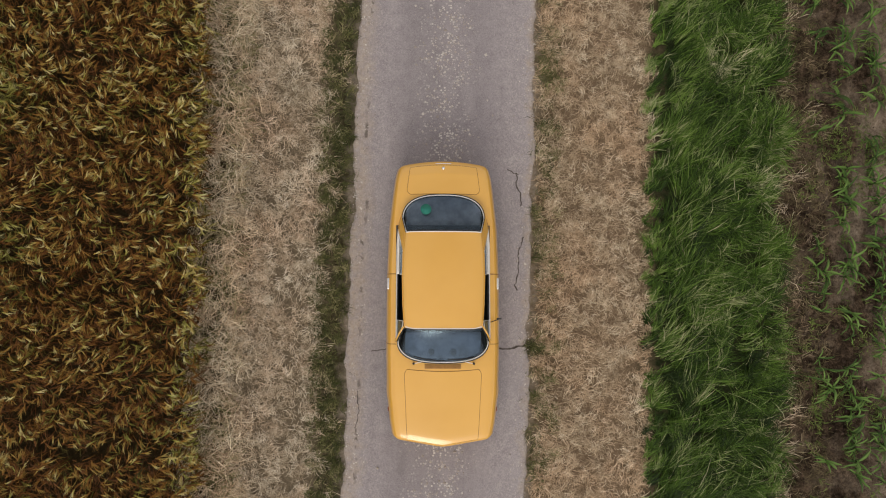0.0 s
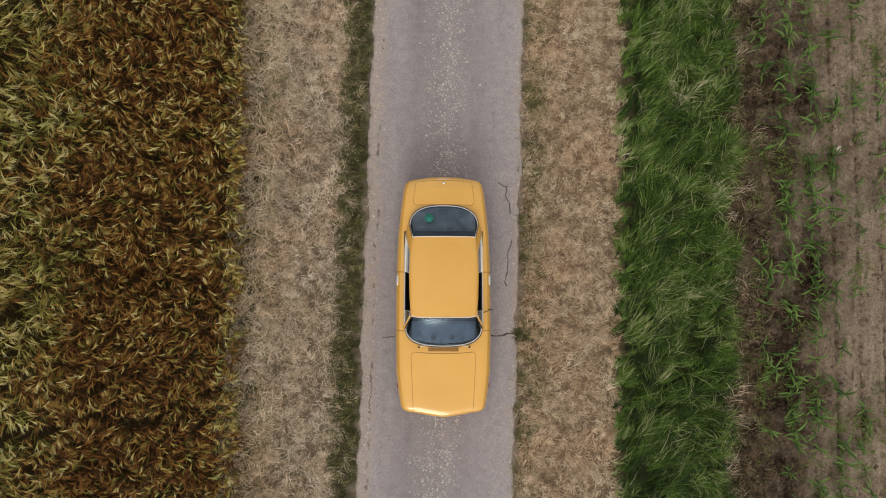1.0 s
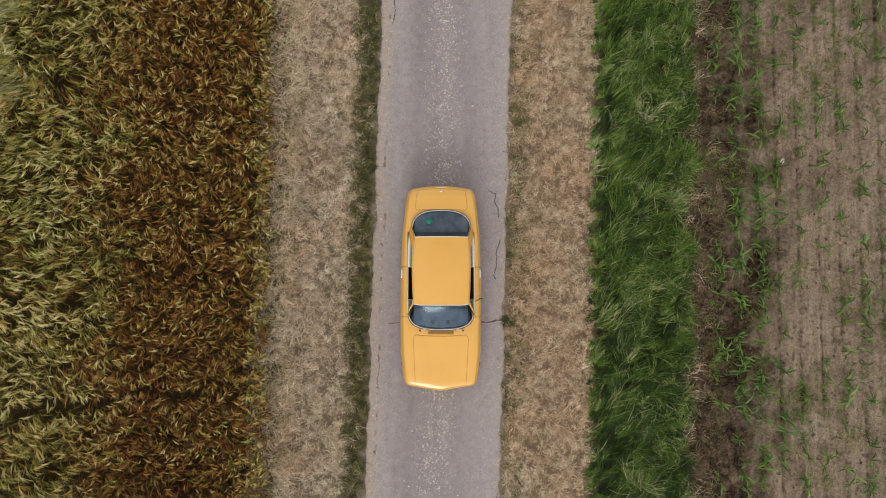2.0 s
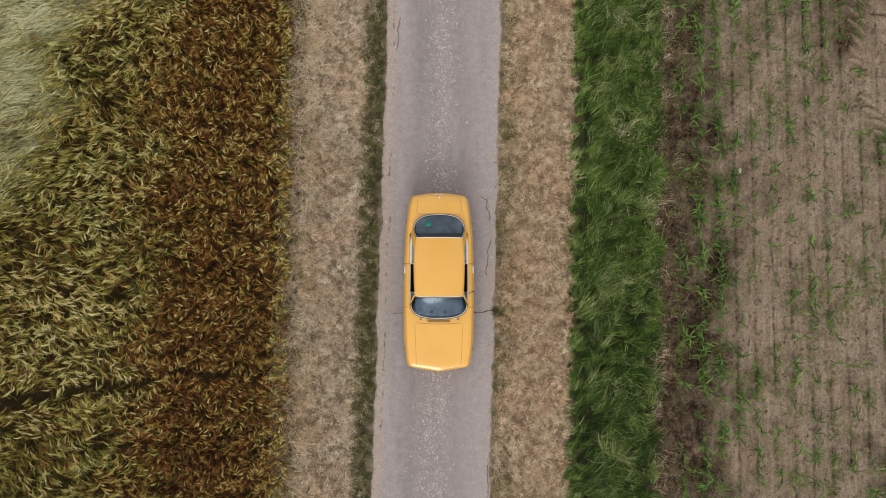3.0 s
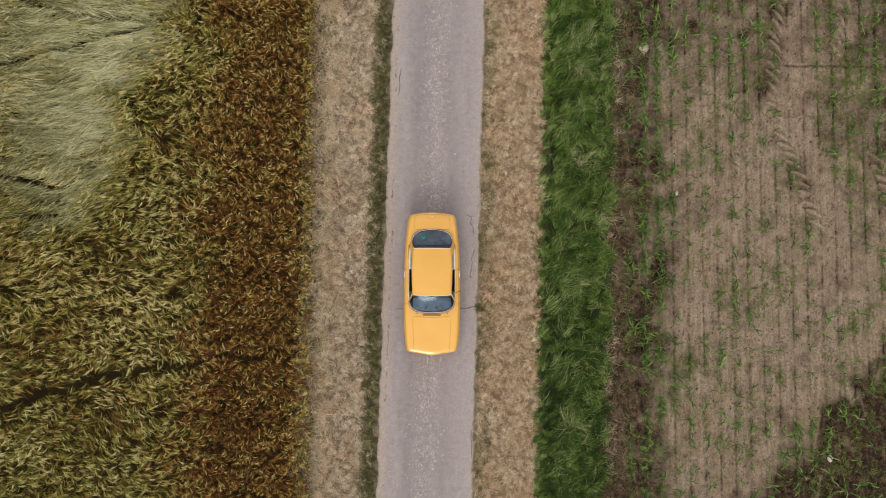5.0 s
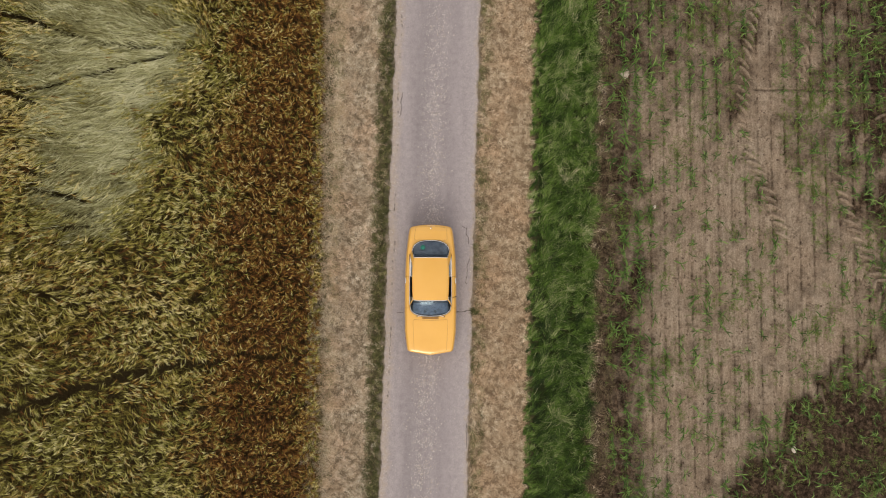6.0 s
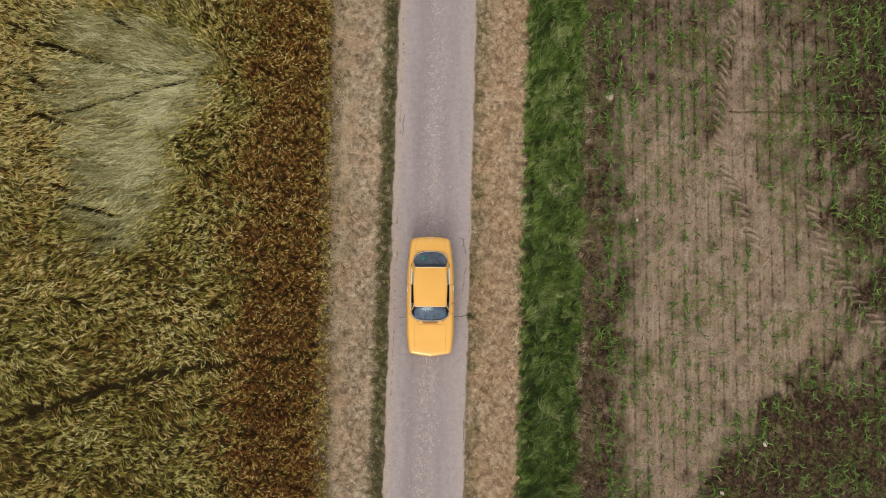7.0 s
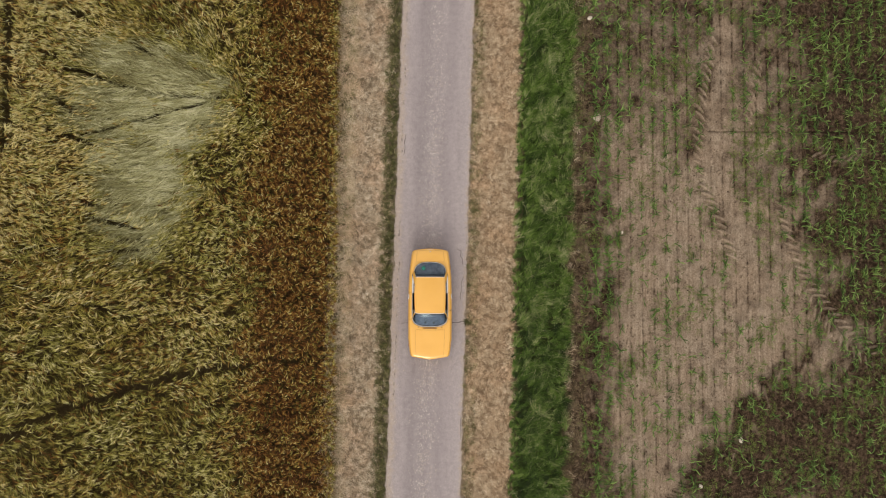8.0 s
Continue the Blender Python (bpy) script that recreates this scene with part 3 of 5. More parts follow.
def make_barley():
    n = int(13.6 * (Y1 - Y0) * 172)
    x = np.where(rng.random(n) < 0.14, rng.uniform(-6.6, -3.42, n), rng.uniform(X0, -3.42, n))
    y = rng.uniform(Y0, Y1, n)
    edge = -3.42 + 0.06 * field_noise(x * 0, y, 4.0, 3)
    half = np.interp(x, [-18, -10.7, -7.7, -6.3, -3.4], [0.165, 0.155, 0.135, 0.085, 0.045]) * (1 + 0.35 * field_noise(x, x * 0, 3.1, 4))
    flat = lodged(x, y)
    keep = (x < edge) & (gap_distance(x, y) > half) & (np.abs(x + 15.55 + 0.01 * (y - 7)) > np.where(y > 4.9, 0.16, 0.0)) & (rng.random(n) > flat) & (hollow(x, y) > 0.3 + 0.9 * rng.random(n))
    x, y, flat = x[keep], y[keep], flat[keep]
    n = len(x)
    # tillers gather in clumps
    x += 0.035 * np.sin(31 * x + 17 * y)
    y += 0.035 * np.sin(27 * y - 21 * x)
    wind = 1.2 * field_noise(x, y, 1.6, 7) + 0.9 * field_noise(x, y, 5.0, 11) - 0.4
    clump = np.floor(x / 0.17 + 0.7 * np.sin(5 * y)) * 131 + np.floor(y / 0.15 + 0.7 * np.sin(6 * x)) * 71
    own = np.modf(np.abs(np.sin(clump * 12.9898) * 43758.5453))[0]
    own2 = np.modf(own * 97.0)[0]
    ang = wind + 1.7 * (own - 0.5) + 0.42 * rng.standard_normal(n)
    # the unripe crop sways in broad tufts; lit tips and shaded roots are put into tone
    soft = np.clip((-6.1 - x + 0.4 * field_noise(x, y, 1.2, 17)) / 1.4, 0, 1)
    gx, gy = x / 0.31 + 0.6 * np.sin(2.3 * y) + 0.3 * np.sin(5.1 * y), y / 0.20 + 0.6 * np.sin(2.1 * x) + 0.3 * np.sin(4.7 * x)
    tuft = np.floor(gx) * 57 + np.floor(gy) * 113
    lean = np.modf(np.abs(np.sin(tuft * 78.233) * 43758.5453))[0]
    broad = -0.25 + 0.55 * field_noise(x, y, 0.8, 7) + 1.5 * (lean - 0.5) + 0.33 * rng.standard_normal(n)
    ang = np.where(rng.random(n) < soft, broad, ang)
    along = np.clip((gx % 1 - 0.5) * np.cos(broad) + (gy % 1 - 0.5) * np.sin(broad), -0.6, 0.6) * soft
    ang = np.where(lodged_reach(x, y) < 2.2 + 0.9 * (x < -10.5), lie_of(x, y) + 0.35 * rng.standard_normal(n), ang)
    height = 0.66 + 0.09 * field_noise(x, y, 2.0, 9) + 0.05 * rng.standard_normal(n) + 0.11 * own2 - 0.2 * flat + 0.20 * along
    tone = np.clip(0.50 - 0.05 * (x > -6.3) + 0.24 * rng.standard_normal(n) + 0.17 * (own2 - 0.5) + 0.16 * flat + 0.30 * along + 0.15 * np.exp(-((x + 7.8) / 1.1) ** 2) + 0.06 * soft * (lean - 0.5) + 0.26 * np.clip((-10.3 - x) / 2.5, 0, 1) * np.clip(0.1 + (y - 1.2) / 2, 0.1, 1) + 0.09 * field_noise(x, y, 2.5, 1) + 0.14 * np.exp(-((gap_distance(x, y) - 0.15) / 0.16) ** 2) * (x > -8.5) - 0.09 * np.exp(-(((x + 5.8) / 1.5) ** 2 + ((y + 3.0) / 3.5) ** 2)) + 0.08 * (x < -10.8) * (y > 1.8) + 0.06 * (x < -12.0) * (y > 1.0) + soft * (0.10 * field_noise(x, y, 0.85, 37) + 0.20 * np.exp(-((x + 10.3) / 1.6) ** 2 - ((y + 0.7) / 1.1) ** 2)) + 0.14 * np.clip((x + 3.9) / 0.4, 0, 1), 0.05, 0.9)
    green = rng.random(n) < np.maximum(np.clip((-5.75 - x + 0.06 * y + 0.55 * field_noise(x, y, 1.1, 4) + 0.45 * field_noise(x, y, 3.4, 8)) / 1.7, 0.16, 0.84 - 0.14 * field_noise(x, y, 0.55, 15) - 0.3 * (x < -11.2) * (y > 1.5)), 0.5 * (x > -3.75))
    base = np.stack([x, y, height], 1)
    for name, sel, mat, label in (("ripe_barley", ~green, M_RIPE, "ripening brown and golden bearded barley, densely standing"), ("green_barley", green, M_GREEN, "olive green unripe bearded barley, densely standing")):
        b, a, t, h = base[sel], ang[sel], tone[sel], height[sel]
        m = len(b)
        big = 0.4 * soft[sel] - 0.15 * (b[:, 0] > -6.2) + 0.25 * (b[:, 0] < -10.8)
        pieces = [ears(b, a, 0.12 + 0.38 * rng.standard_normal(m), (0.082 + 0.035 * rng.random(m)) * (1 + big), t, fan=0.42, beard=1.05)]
        # stalk below the ear, and two leaves; shade under the ears darkens their tone
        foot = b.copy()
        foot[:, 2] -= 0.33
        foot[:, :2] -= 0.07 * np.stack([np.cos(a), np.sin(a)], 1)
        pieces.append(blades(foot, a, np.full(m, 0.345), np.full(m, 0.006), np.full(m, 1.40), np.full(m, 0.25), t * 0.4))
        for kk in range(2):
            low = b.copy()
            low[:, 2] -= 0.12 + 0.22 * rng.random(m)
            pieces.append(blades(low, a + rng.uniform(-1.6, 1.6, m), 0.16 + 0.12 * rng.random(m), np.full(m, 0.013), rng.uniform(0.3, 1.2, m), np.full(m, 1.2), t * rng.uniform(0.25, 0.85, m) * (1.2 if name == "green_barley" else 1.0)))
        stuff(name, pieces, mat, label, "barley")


make_barley()


def make_lodged():
    n = 130000
    x = rng.uniform(X0, -6.6, n)
    y = rng.uniform(-3.2, Y1, n)
    f = lodged(x, y)
    keep = (rng.random(n) < f * 1.3)
    x, y, f = x[keep], y[keep], f[keep]
    n = len(x)
    ang = lie_of(x, y) + 0.16 * rng.standard_normal(n)
    tone = np.clip(0.56 + 0.20 * rng.standard_normal(n) + 0.13 * field_noise(x, y, 1.7, 2) + 0.1 * field_noise(x, y, 7.0, 2), 0.05, 1)
    flow = y - 0.15 * field_noise(x, y, 1.0, 3) * (x + 11)
    lock = np.floor(x / 0.6 + np.sin(9 * flow)) * 131 + np.floor(flow / 0.07) * 71
    own = np.modf(np.abs(np.sin(lock * 12.9898) * 43758.5453))[0]
    middle = np.exp(-(((x + 9.9) / 1.5) ** 2 + ((y - 5.2) / 2.6) ** 2))
    tone = np.clip(tone - 0.10 + 0.38 * middle + 0.38 * (own - 0.5), 0, 1)
    # creases where the crop is parted down to its shade
    c1 = np.abs(y - np.interp(x, [-14.8, -13.2, -10.5, -7.8], [8.0, 7.9, 7.15, 6.95]))
    c2 = np.abs(y - np.interp(x, [-14.5, -12.3, -9.5, -7.8], [5.2, 5.7, 6.55, 6.9]))
    c3 = np.abs(y - np.interp(x, [-13.6, -11.5, -10.5], [2.6, 2.2, 1.7]))
    crease = np.minimum(np.minimum(c1 - 0.01, c2), c3 + 1.0 * (x > -10.6))
    keep = (crease > 0.10 * rng.random(n) + 0.03) & (np.abs(x + 15.55 + 0.01 * (y - 7)) > np.where(y > 4.9, 0.2, 0.0)) & (hollow(x, y) > 0.3 + 0.9 * rng.random(n))
    lay = 0.16 + 0.2 * rng.random(n) + 0.06 * own + 0.34 * (1 - f) + 0.05 * field_noise(x, y, 2.2, 3) - 0.09 * np.exp(-(crease / 0.12) ** 2)
    base = np.stack([x, y, lay], 1)[keep]
    ang, tone, f, x, y, n = ang[keep], tone[keep], f[keep], x[keep], y[keep], keep.sum()
    # towards its rim, and above all to the north, the flattened crop is still green
    fresh = rng.random(n) < np.clip(1.0 - 1.25 * f + 0.3 * field_noise(x, y, 1.1, 19) + 0.35 * np.clip((y - 7.4) / 2, 0, 1), 0, 0.85)
    rim = [blades(base[fresh], ang[fresh], 0.3 + 0.25 * rng.random(fresh.sum()), 0.010 + 0.006 * rng.random(fresh.sum()), 0.25 + 0.2 * rng.standard_normal(fresh.sum()), np.full(fresh.sum(), 0.4), tone[fresh] * 1.02 + 0.04)]
    stuff("leaning_barley", rim, M_GREEN, "olive green barley leaning over round the flattened patch", "barley")
    base, ang, tone = base[~fresh], ang[~fresh], tone[~fresh]
    n = len(base)
    pieces = [blades(base, ang, 0.35 + 0.3 * rng.random(n), 0.009 + 0.006 * rng.random(n), 0.18 + 0.18 * rng.standard_normal(n), np.full(n, 0.35), tone)]
    k2 = rng.random(n) < 0.3
    tip = base[k2] + np.stack([0.3 * np.cos(ang[k2]), 0.3 * np.sin(ang[k2]), np.full(k2.sum(), 0.06)], 1)
    pieces.append(ears(tip, ang[k2] + 0.3 * rng.standard_normal(k2.sum()), 0.1 * rng.standard_normal(k2.sum()), np.full(k2.sum(), 0.09), tone[k2], 4))
    stuff("lodged_barley", pieces, M_LODGED, "pale grey-green barley laid flat by wind and rain", "barley")


make_lodged()


def make_far_barley():
    """The crop's unbroken canopy beyond the stretch that is built stalk by stalk."""
    xs = np.concatenate([np.arange(-150, -20, 2.5), np.arange(-20, -3.4, 0.75), [-3.5]])
    ys = np.concatenate([np.arange(-150, Y0 - 6, 2.5), np.arange(Y0 - 6, Y0, 0.75), [Y0], np.arange(Y0 + 0.75, Y1, 0.75), [Y1], np.arange(Y1 + 0.75, Y1 + 6, 0.75), np.arange(Y1 + 6, 150, 2.5)])
    X, Y = np.meshgrid(xs, ys)
    Z = 0.52 + 0.06 * field_noise(X, Y, 1.9, 9) + 0.03 * rng.standard_normal(X.shape)
    nx, ny = len(xs), len(ys)
    i = (np.arange(ny - 1)[:, None] * nx + np.arange(nx - 1)[None]).ravel()
    cx = (X[:-1, :-1] + X[1:, 1:]).ravel() / 2
    cy = (Y[:-1, :-1] + Y[1:, 1:]).ravel() / 2
    i = i[~((cx > X0) & (cy > Y0) & (cy < Y1))]
    tris = np.concatenate([np.stack([i, i + 1, i + nx + 1], 1), np.stack([i, i + nx + 1, i + nx], 1)])
    me = mesh_from("barley_canopy", np.stack([X.ravel(), Y.ravel(), Z.ravel()], 1), tris, M_CANOPY, False)
    tagged(new("barley_canopy", me), "dense olive barley reaching into the distance", "barley", kind="stuff")


make_far_barley()


# ---- verges ----
def make_verge(name, x0, x1, tufts, each, mat, label, seed, length=(0.08, 0.10), rise=(0.1, 0.95), spread=0.045, wide=0.0058, bright=0.5, thin=0.0, lift=0.02):
    """Mown or creeping grass: curling tufts, each with its own tone, thinner in worn patches."""
    u, y = scatter(x0, x1, tufts)
    x = u + lane(y)
    patch = field_noise(x, y, 2.6, seed) * 0.55 + field_noise(x, y, 7.0, seed + 2) * 0.45
    ragged = np.minimum(u - x0, x1 - u) > 0.05 * (1 + field_noise(x, y, 9.0, seed + 1)) * rng.random(len(x)) * 1.5
    bare = field_noise(x, y, 19.0, seed + 7) + 0.5 * field_noise(x, y, 5.0, seed + 8) > 1.15
    keep = ragged & ~bare & (rng.random(len(x)) < 0.93 - thin + (0.10 + thin) * patch)
    x, y, patch = x[keep], y[keep], patch[keep]
    comb = 1.8 * field_noise(x, y, 3.0, seed + 5)
    tt = bright + 0.17 * rng.standard_normal(len(x)) + 0.06 * patch
    size = rng.uniform(0.7, 1.35, len(x))
    x, y, comb, tt, size = (np.repeat(v, each) for v in (x, y, comb, tt, size))
    n = len(x)
    ang = comb + np.repeat(1.3 * rng.standard_normal(n // each), each) + 0.6 * rng.standard_normal(n)
    base = np.stack([x + spread * rng.standard_normal(n), y + spread * rng.standard_normal(n), -0.05 + lift * rng.random(n) ** 1.5], 1)
    L = (length[0] + length[1] * rng.random(n) ** 1.5) * size
    pieces = [blades(base, ang, L, wide * rng.uniform(0.6, 1.3, n), rng.uniform(*rise, n), rng.uniform(0.5, 1.6, n), np.clip(tt + 0.14 * rng.standard_normal(n), 0, 1), 0.5, 3, 0.9)]
    return stuff(name, pieces, mat, label, "grass")


make_verge("dry_grass_verge", -3.25, -1.80, 170, 17, M_STRAW_L, "bleached grey-tan mown dry grass beside the lane", 1, spread=0.045, wide=0.0075, bright=0.53, thin=0.04)
make_verge("dry_grass_verge", 1.42, 3.18, 170, 17, M_STRAW_R, "tan and rusty mown dry grass beside the lane", 4, spread=0.045, wide=0.0075, bright=0.545, thin=0.04)
make_verge("edge_grass", -1.93, -1.40, 130, 20, M_WEED, "dark green low grass along the lane's edge", 6, rise=(0.5, 1.3), spread=0.04, wide=0.007, bright=0.52)
make_verge("edge_grass", 1.35, 1.80, 110, 20, M_WEED, "sparse olive grass creeping over the asphalt edge", 9, rise=(0.4, 1.2), thin=0.45, bright=0.62, wide=0.007)
make_verge("edge_straw", -2.0, -1.55, 30, 14, M_STRAW_L, "bleached straw wisps lying over the dark edge grass", 11, (0.12, 0.12), (0.2, 0.9), 0.04, 0.0065, 0.55, thin=0.2)
make_verge("field_margin_grass", -3.75, -3.0, 55, 14, M_WEED, "sparse long green weeds and stems between barley and verge", 12, (0.16, 0.24), (0.2, 1.1), 0.05, 0.008, 0.80, thin=0.2, lift=0.2)
make_verge("field_margin_grass", -3.75, -2.85, 110, 11, M_STRAW_R, "withered straw stems leaning out of the barley's edge", 13, (0.16, 0.26), (0.1, 0.9), 0.06, 0.007, 0.74, thin=0.1, lift=0.36)
make_verge("grass_litter", 4.95, 5.95, 95, 10, M_LITTER, "matted brown and olive dead grass along the maize's edge", 19, (0.08, 0.12), (0.1, 0.9), 0.05, 0.007, 0.58, thin=0.15)
make_verge("field_margin_grass", 5.05, 5.85, 12, 12, M_STRAW_L, "withered straw grass at the edge of the maize", 15, (0.1, 0.16), (0.2, 1.1), 0.05, 0.0055, 0.16, thin=0.2)
make_verge("pale_seed_grass", 5.02, 5.42, 34, 9, M_STRAW_L, "pale seeding grass heads nodding over the field edge", 17, (0.16, 0.2), (0.4, 1.2), 0.05, 0.006, 0.42, thin=0.3)


PALE_TUSSOCKS = [(4.2, 5.6, 0.20), (4.3, 3.1, 0.26), (4.15, 4.35, 0.14), (4.9, 1.2, 0.16), (4.45, 8.3, 0.2), (4.0, -4.6, 0.14), (4.6, 6.9, 0.14)]


def make_lush():
    """Tall green grass in overlapping tussocks, combed over by the wind."""
    u, y = scatter(3.13, 5.35, 66)
    n = len(u)
    x = u + lane(y)
    keep = (u < 5.17 + 0.14 * field_noise(x, y, 2.0, 3)) & (rng.random(n) < 0.92 + 0.3 * field_noise(x, y, 3.0, 21))
    x, y, u = x[keep], y[keep], u[keep]
    n = len(x)
    west = np.clip((4.35 - u + 0.25 * field_noise(x, y, 1.2, 6)) / 0.5, 0, 1)       # longer, combed half beside the dry verge
    head = 0.9 + 0.3 * field_noise(x, y, 0.7, 5) + 0.35 * field_noise(x, y, 1.9, 2) + (0.35 + 0.75 * (1 - west)) * rng.standard_normal(n)
    tone = 0.415 + 0.21 * rng.standard_normal(n) + 0.12 * field_noise(x, y, 1.7, 9) + 0.07 * field_noise(x, y, 4.1, 4) + 0.04 * (1 - west) + 0.16 * np.clip((3.45 - u) / 0.25, 0, 1) + 0.09 * np.clip(y / 4, -0.2, 1)
    bright = rng.random(n) < 0.10 + 0.16 * (1 - west)
    tone = np.where(bright, tone + 0.22, tone)
    size = (0.75 + 0.5 * rng.random(n)) * np.clip((u - 3.0) / 0.6, 0.45, 1) * (0.85 + 0.35 * west)
    each = 36
    x, y, u, head, tone, size, west = (np.repeat(v, each) for v in (x, y, u, head, tone, size, west))
    n = len(x)
    r = 0.055 * np.sqrt(rng.random(n)) * size
    a0 = rng.uniform(0, 2 * math.pi, n)
    bx, by = x + r * np.cos(a0) - 0.08 * np.cos(head), y + r * np.sin(a0) - 0.08 * np.sin(head)
    ang = head + (0.16 + 0.2 * (1 - west)) * rng.standard_normal(n)
    # each tussock parts into a few strands that share a lean and a tone
    strand = np.arange(n) // 9
    own, turn = rng.standard_normal(n // 9 + 1)[strand], rng.standard_normal(n // 9 + 1)[strand]
    ang = ang + 0.3 * turn
    bx, by = bx - 0.03 * own * np.sin(head), by + 0.03 * own * np.cos(head)
    tone = np.clip(tone + 0.21 * own + 0.13 * rng.standard_normal(n), 0, 0.90)
    pale = np.zeros(n, bool)
    for px, py, pr in PALE_TUSSOCKS:
        pale |= (np.hypot(bx - px, (by - py) * 0.7) < pr) & (rng.random(n) < 0.34)
    tone = np.where(pale | (rng.random(n) < 0.014), 0.97, tone)
    L = (0.24 + 0.36 * rng.random(n)) * size
    rise = np.clip(0.88 + 0.28 * rng.standard_normal(n) - 0.15 * west, 0.25, 1.5)
    pieces = [blades(np.stack([bx, by, np.full(n, -0.05)], 1), ang, L, 0.0045 + 0.0055 * rng.random(n) ** 1.5, rise, rng.uniform(0.7, 1.6, n), tone, 0.5, 4, 0.4)]
    stuff("tall_grass", pieces, M_LUSH, "tall lush green grass combed over by wind", "grass")


make_lush()


def make_tuft(x, y, n, mat, label):
    """A single tuft of grass."""
    base = np.stack([x + 0.05 * rng.standard_normal(n), y + 0.035 * rng.standard_normal(n), np.full(n, -0.04)], 1)
    V, T, S = blades(base, rng.uniform(-3.2, 3.2, n), 0.07 + 0.10 * rng.random(n), np.full(n, 0.007), rng.uniform(0.3, 1.3, n), rng.uniform(0.5, 1.5, n), np.clip(0.4 + 0.2 * rng.standard_normal(n), 0, 1))
    return tagged(new("grass_tuft", mesh_from("grass_tuft", V, T, mat, False, S)), label, "grass tuft")


make_tuft(1.34, -1.24, 90, M_WEED, "dark green grass tuft rooted in the crack's end")
make_tuft(1.42, -1.30, 70, M_WEED, "dark green grass tuft on the asphalt's edge")
make_tuft(-1.62, 0.95, 80, M_WEED, "olive grass tuft beside the lane")


# ---- maize ----
def leaf_mesh(name, length, seed):
    """An arching maize leaf with a folded midrib."""
    r = random.Random(seed)
    rows = []
    for s in range(6):
        t = s / 5
        w = 0.0155 * math.sin(math.pi * min(0.98, 0.14 + 0.84 * t)) * (1 if t < 1 else 0.1)
        px = length * (t * 0.85)
        pz = length * (0.75 * t - 0.85 * t * t) + 0.02
        sway = 0.10 * length * t * t * r.uniform(-1, 1)
        rows.append([(px, sway - w, pz + w * 0.5), (px, sway, pz), (px, sway + w, pz + w * 0.5)])
    V = np.array(rows).reshape(-1, 3)
    f = []
    for s in range(5):
        for c in range(2):
            a = s * 3 + c
            f += [(a, a + 1, a + 4), (a, a + 4, a + 3)]
    me = mesh_from(name, V, np.array(f), M_CORN, True, r.uniform(0.05, 0.65) + 0.16 * (np.arange(len(V)) % 3 == 1) + 0.12 * np.repeat(np.linspace(-1, 1, 6), 3))
    return me


LEAVES = [leaf_mesh("leaf", l, i) for i, l in enumerate((0.22, 0.28, 0.33, 0.25, 0.30, 0.36))]


def maize_density(x, y):
    """Plants per metre of row."""
    d = np.full(x.shape, 1.1)
    d = np.where(x < 7.0, 5.0, d)
    d = np.where(x < 6.05, 1.3, d)
    d = np.where((x > 7.0) & (x < 9.3), 1.6, d)
    d = np.where((y > 5.5) & (x > 6.7), 2.6, d)
    d = np.where(x > damp_edge(y) - 0.4, 3.0, d)
    d = np.where(x > damp_edge(y) + 0.7, 5.6, d)
    d = np.where((y < -4.0) & (x > damp_edge(y)), 2.0, d)
    return d * np.clip(0.75 + 0.6 * field_noise(x, y, 1.1, 6) + 0.8 * field_noise(x, y, 3.6, 16), 0.05, 2.2) * (x < 19) * (np.abs(track_distance(x, y) - 0.55) > 0.5)


def maize_places():
    out = []
    for rrow in range(31):
        x0 = 5.74 + 0.44 * rrow
        for y in np.arange(Y0 + 0.2, Y1, 0.16):
            x = x0 + lane(y) * 0.1 + rng.normal(0, 0.04)
            yy = y + rng.uniform(-0.06, 0.06)
            if rng.random() < 0.24 * float(maize_density(np.array([x]), np.array([yy]))[0]):
                out.append((x, yy, rng.uniform(0, math.pi), rng.uniform(0.7, 1.25) * (0.85 if x > 13 else 0.82 if 7.2 < x < float(damp_edge(y)) else 1.0)))
                if rng.random() < 0.35:
                    out.append((x + rng.normal(0, 0.06), yy + rng.normal(0, 0.1), rng.uniform(0, math.pi), rng.uniform(0.6, 1.1)))
    return out


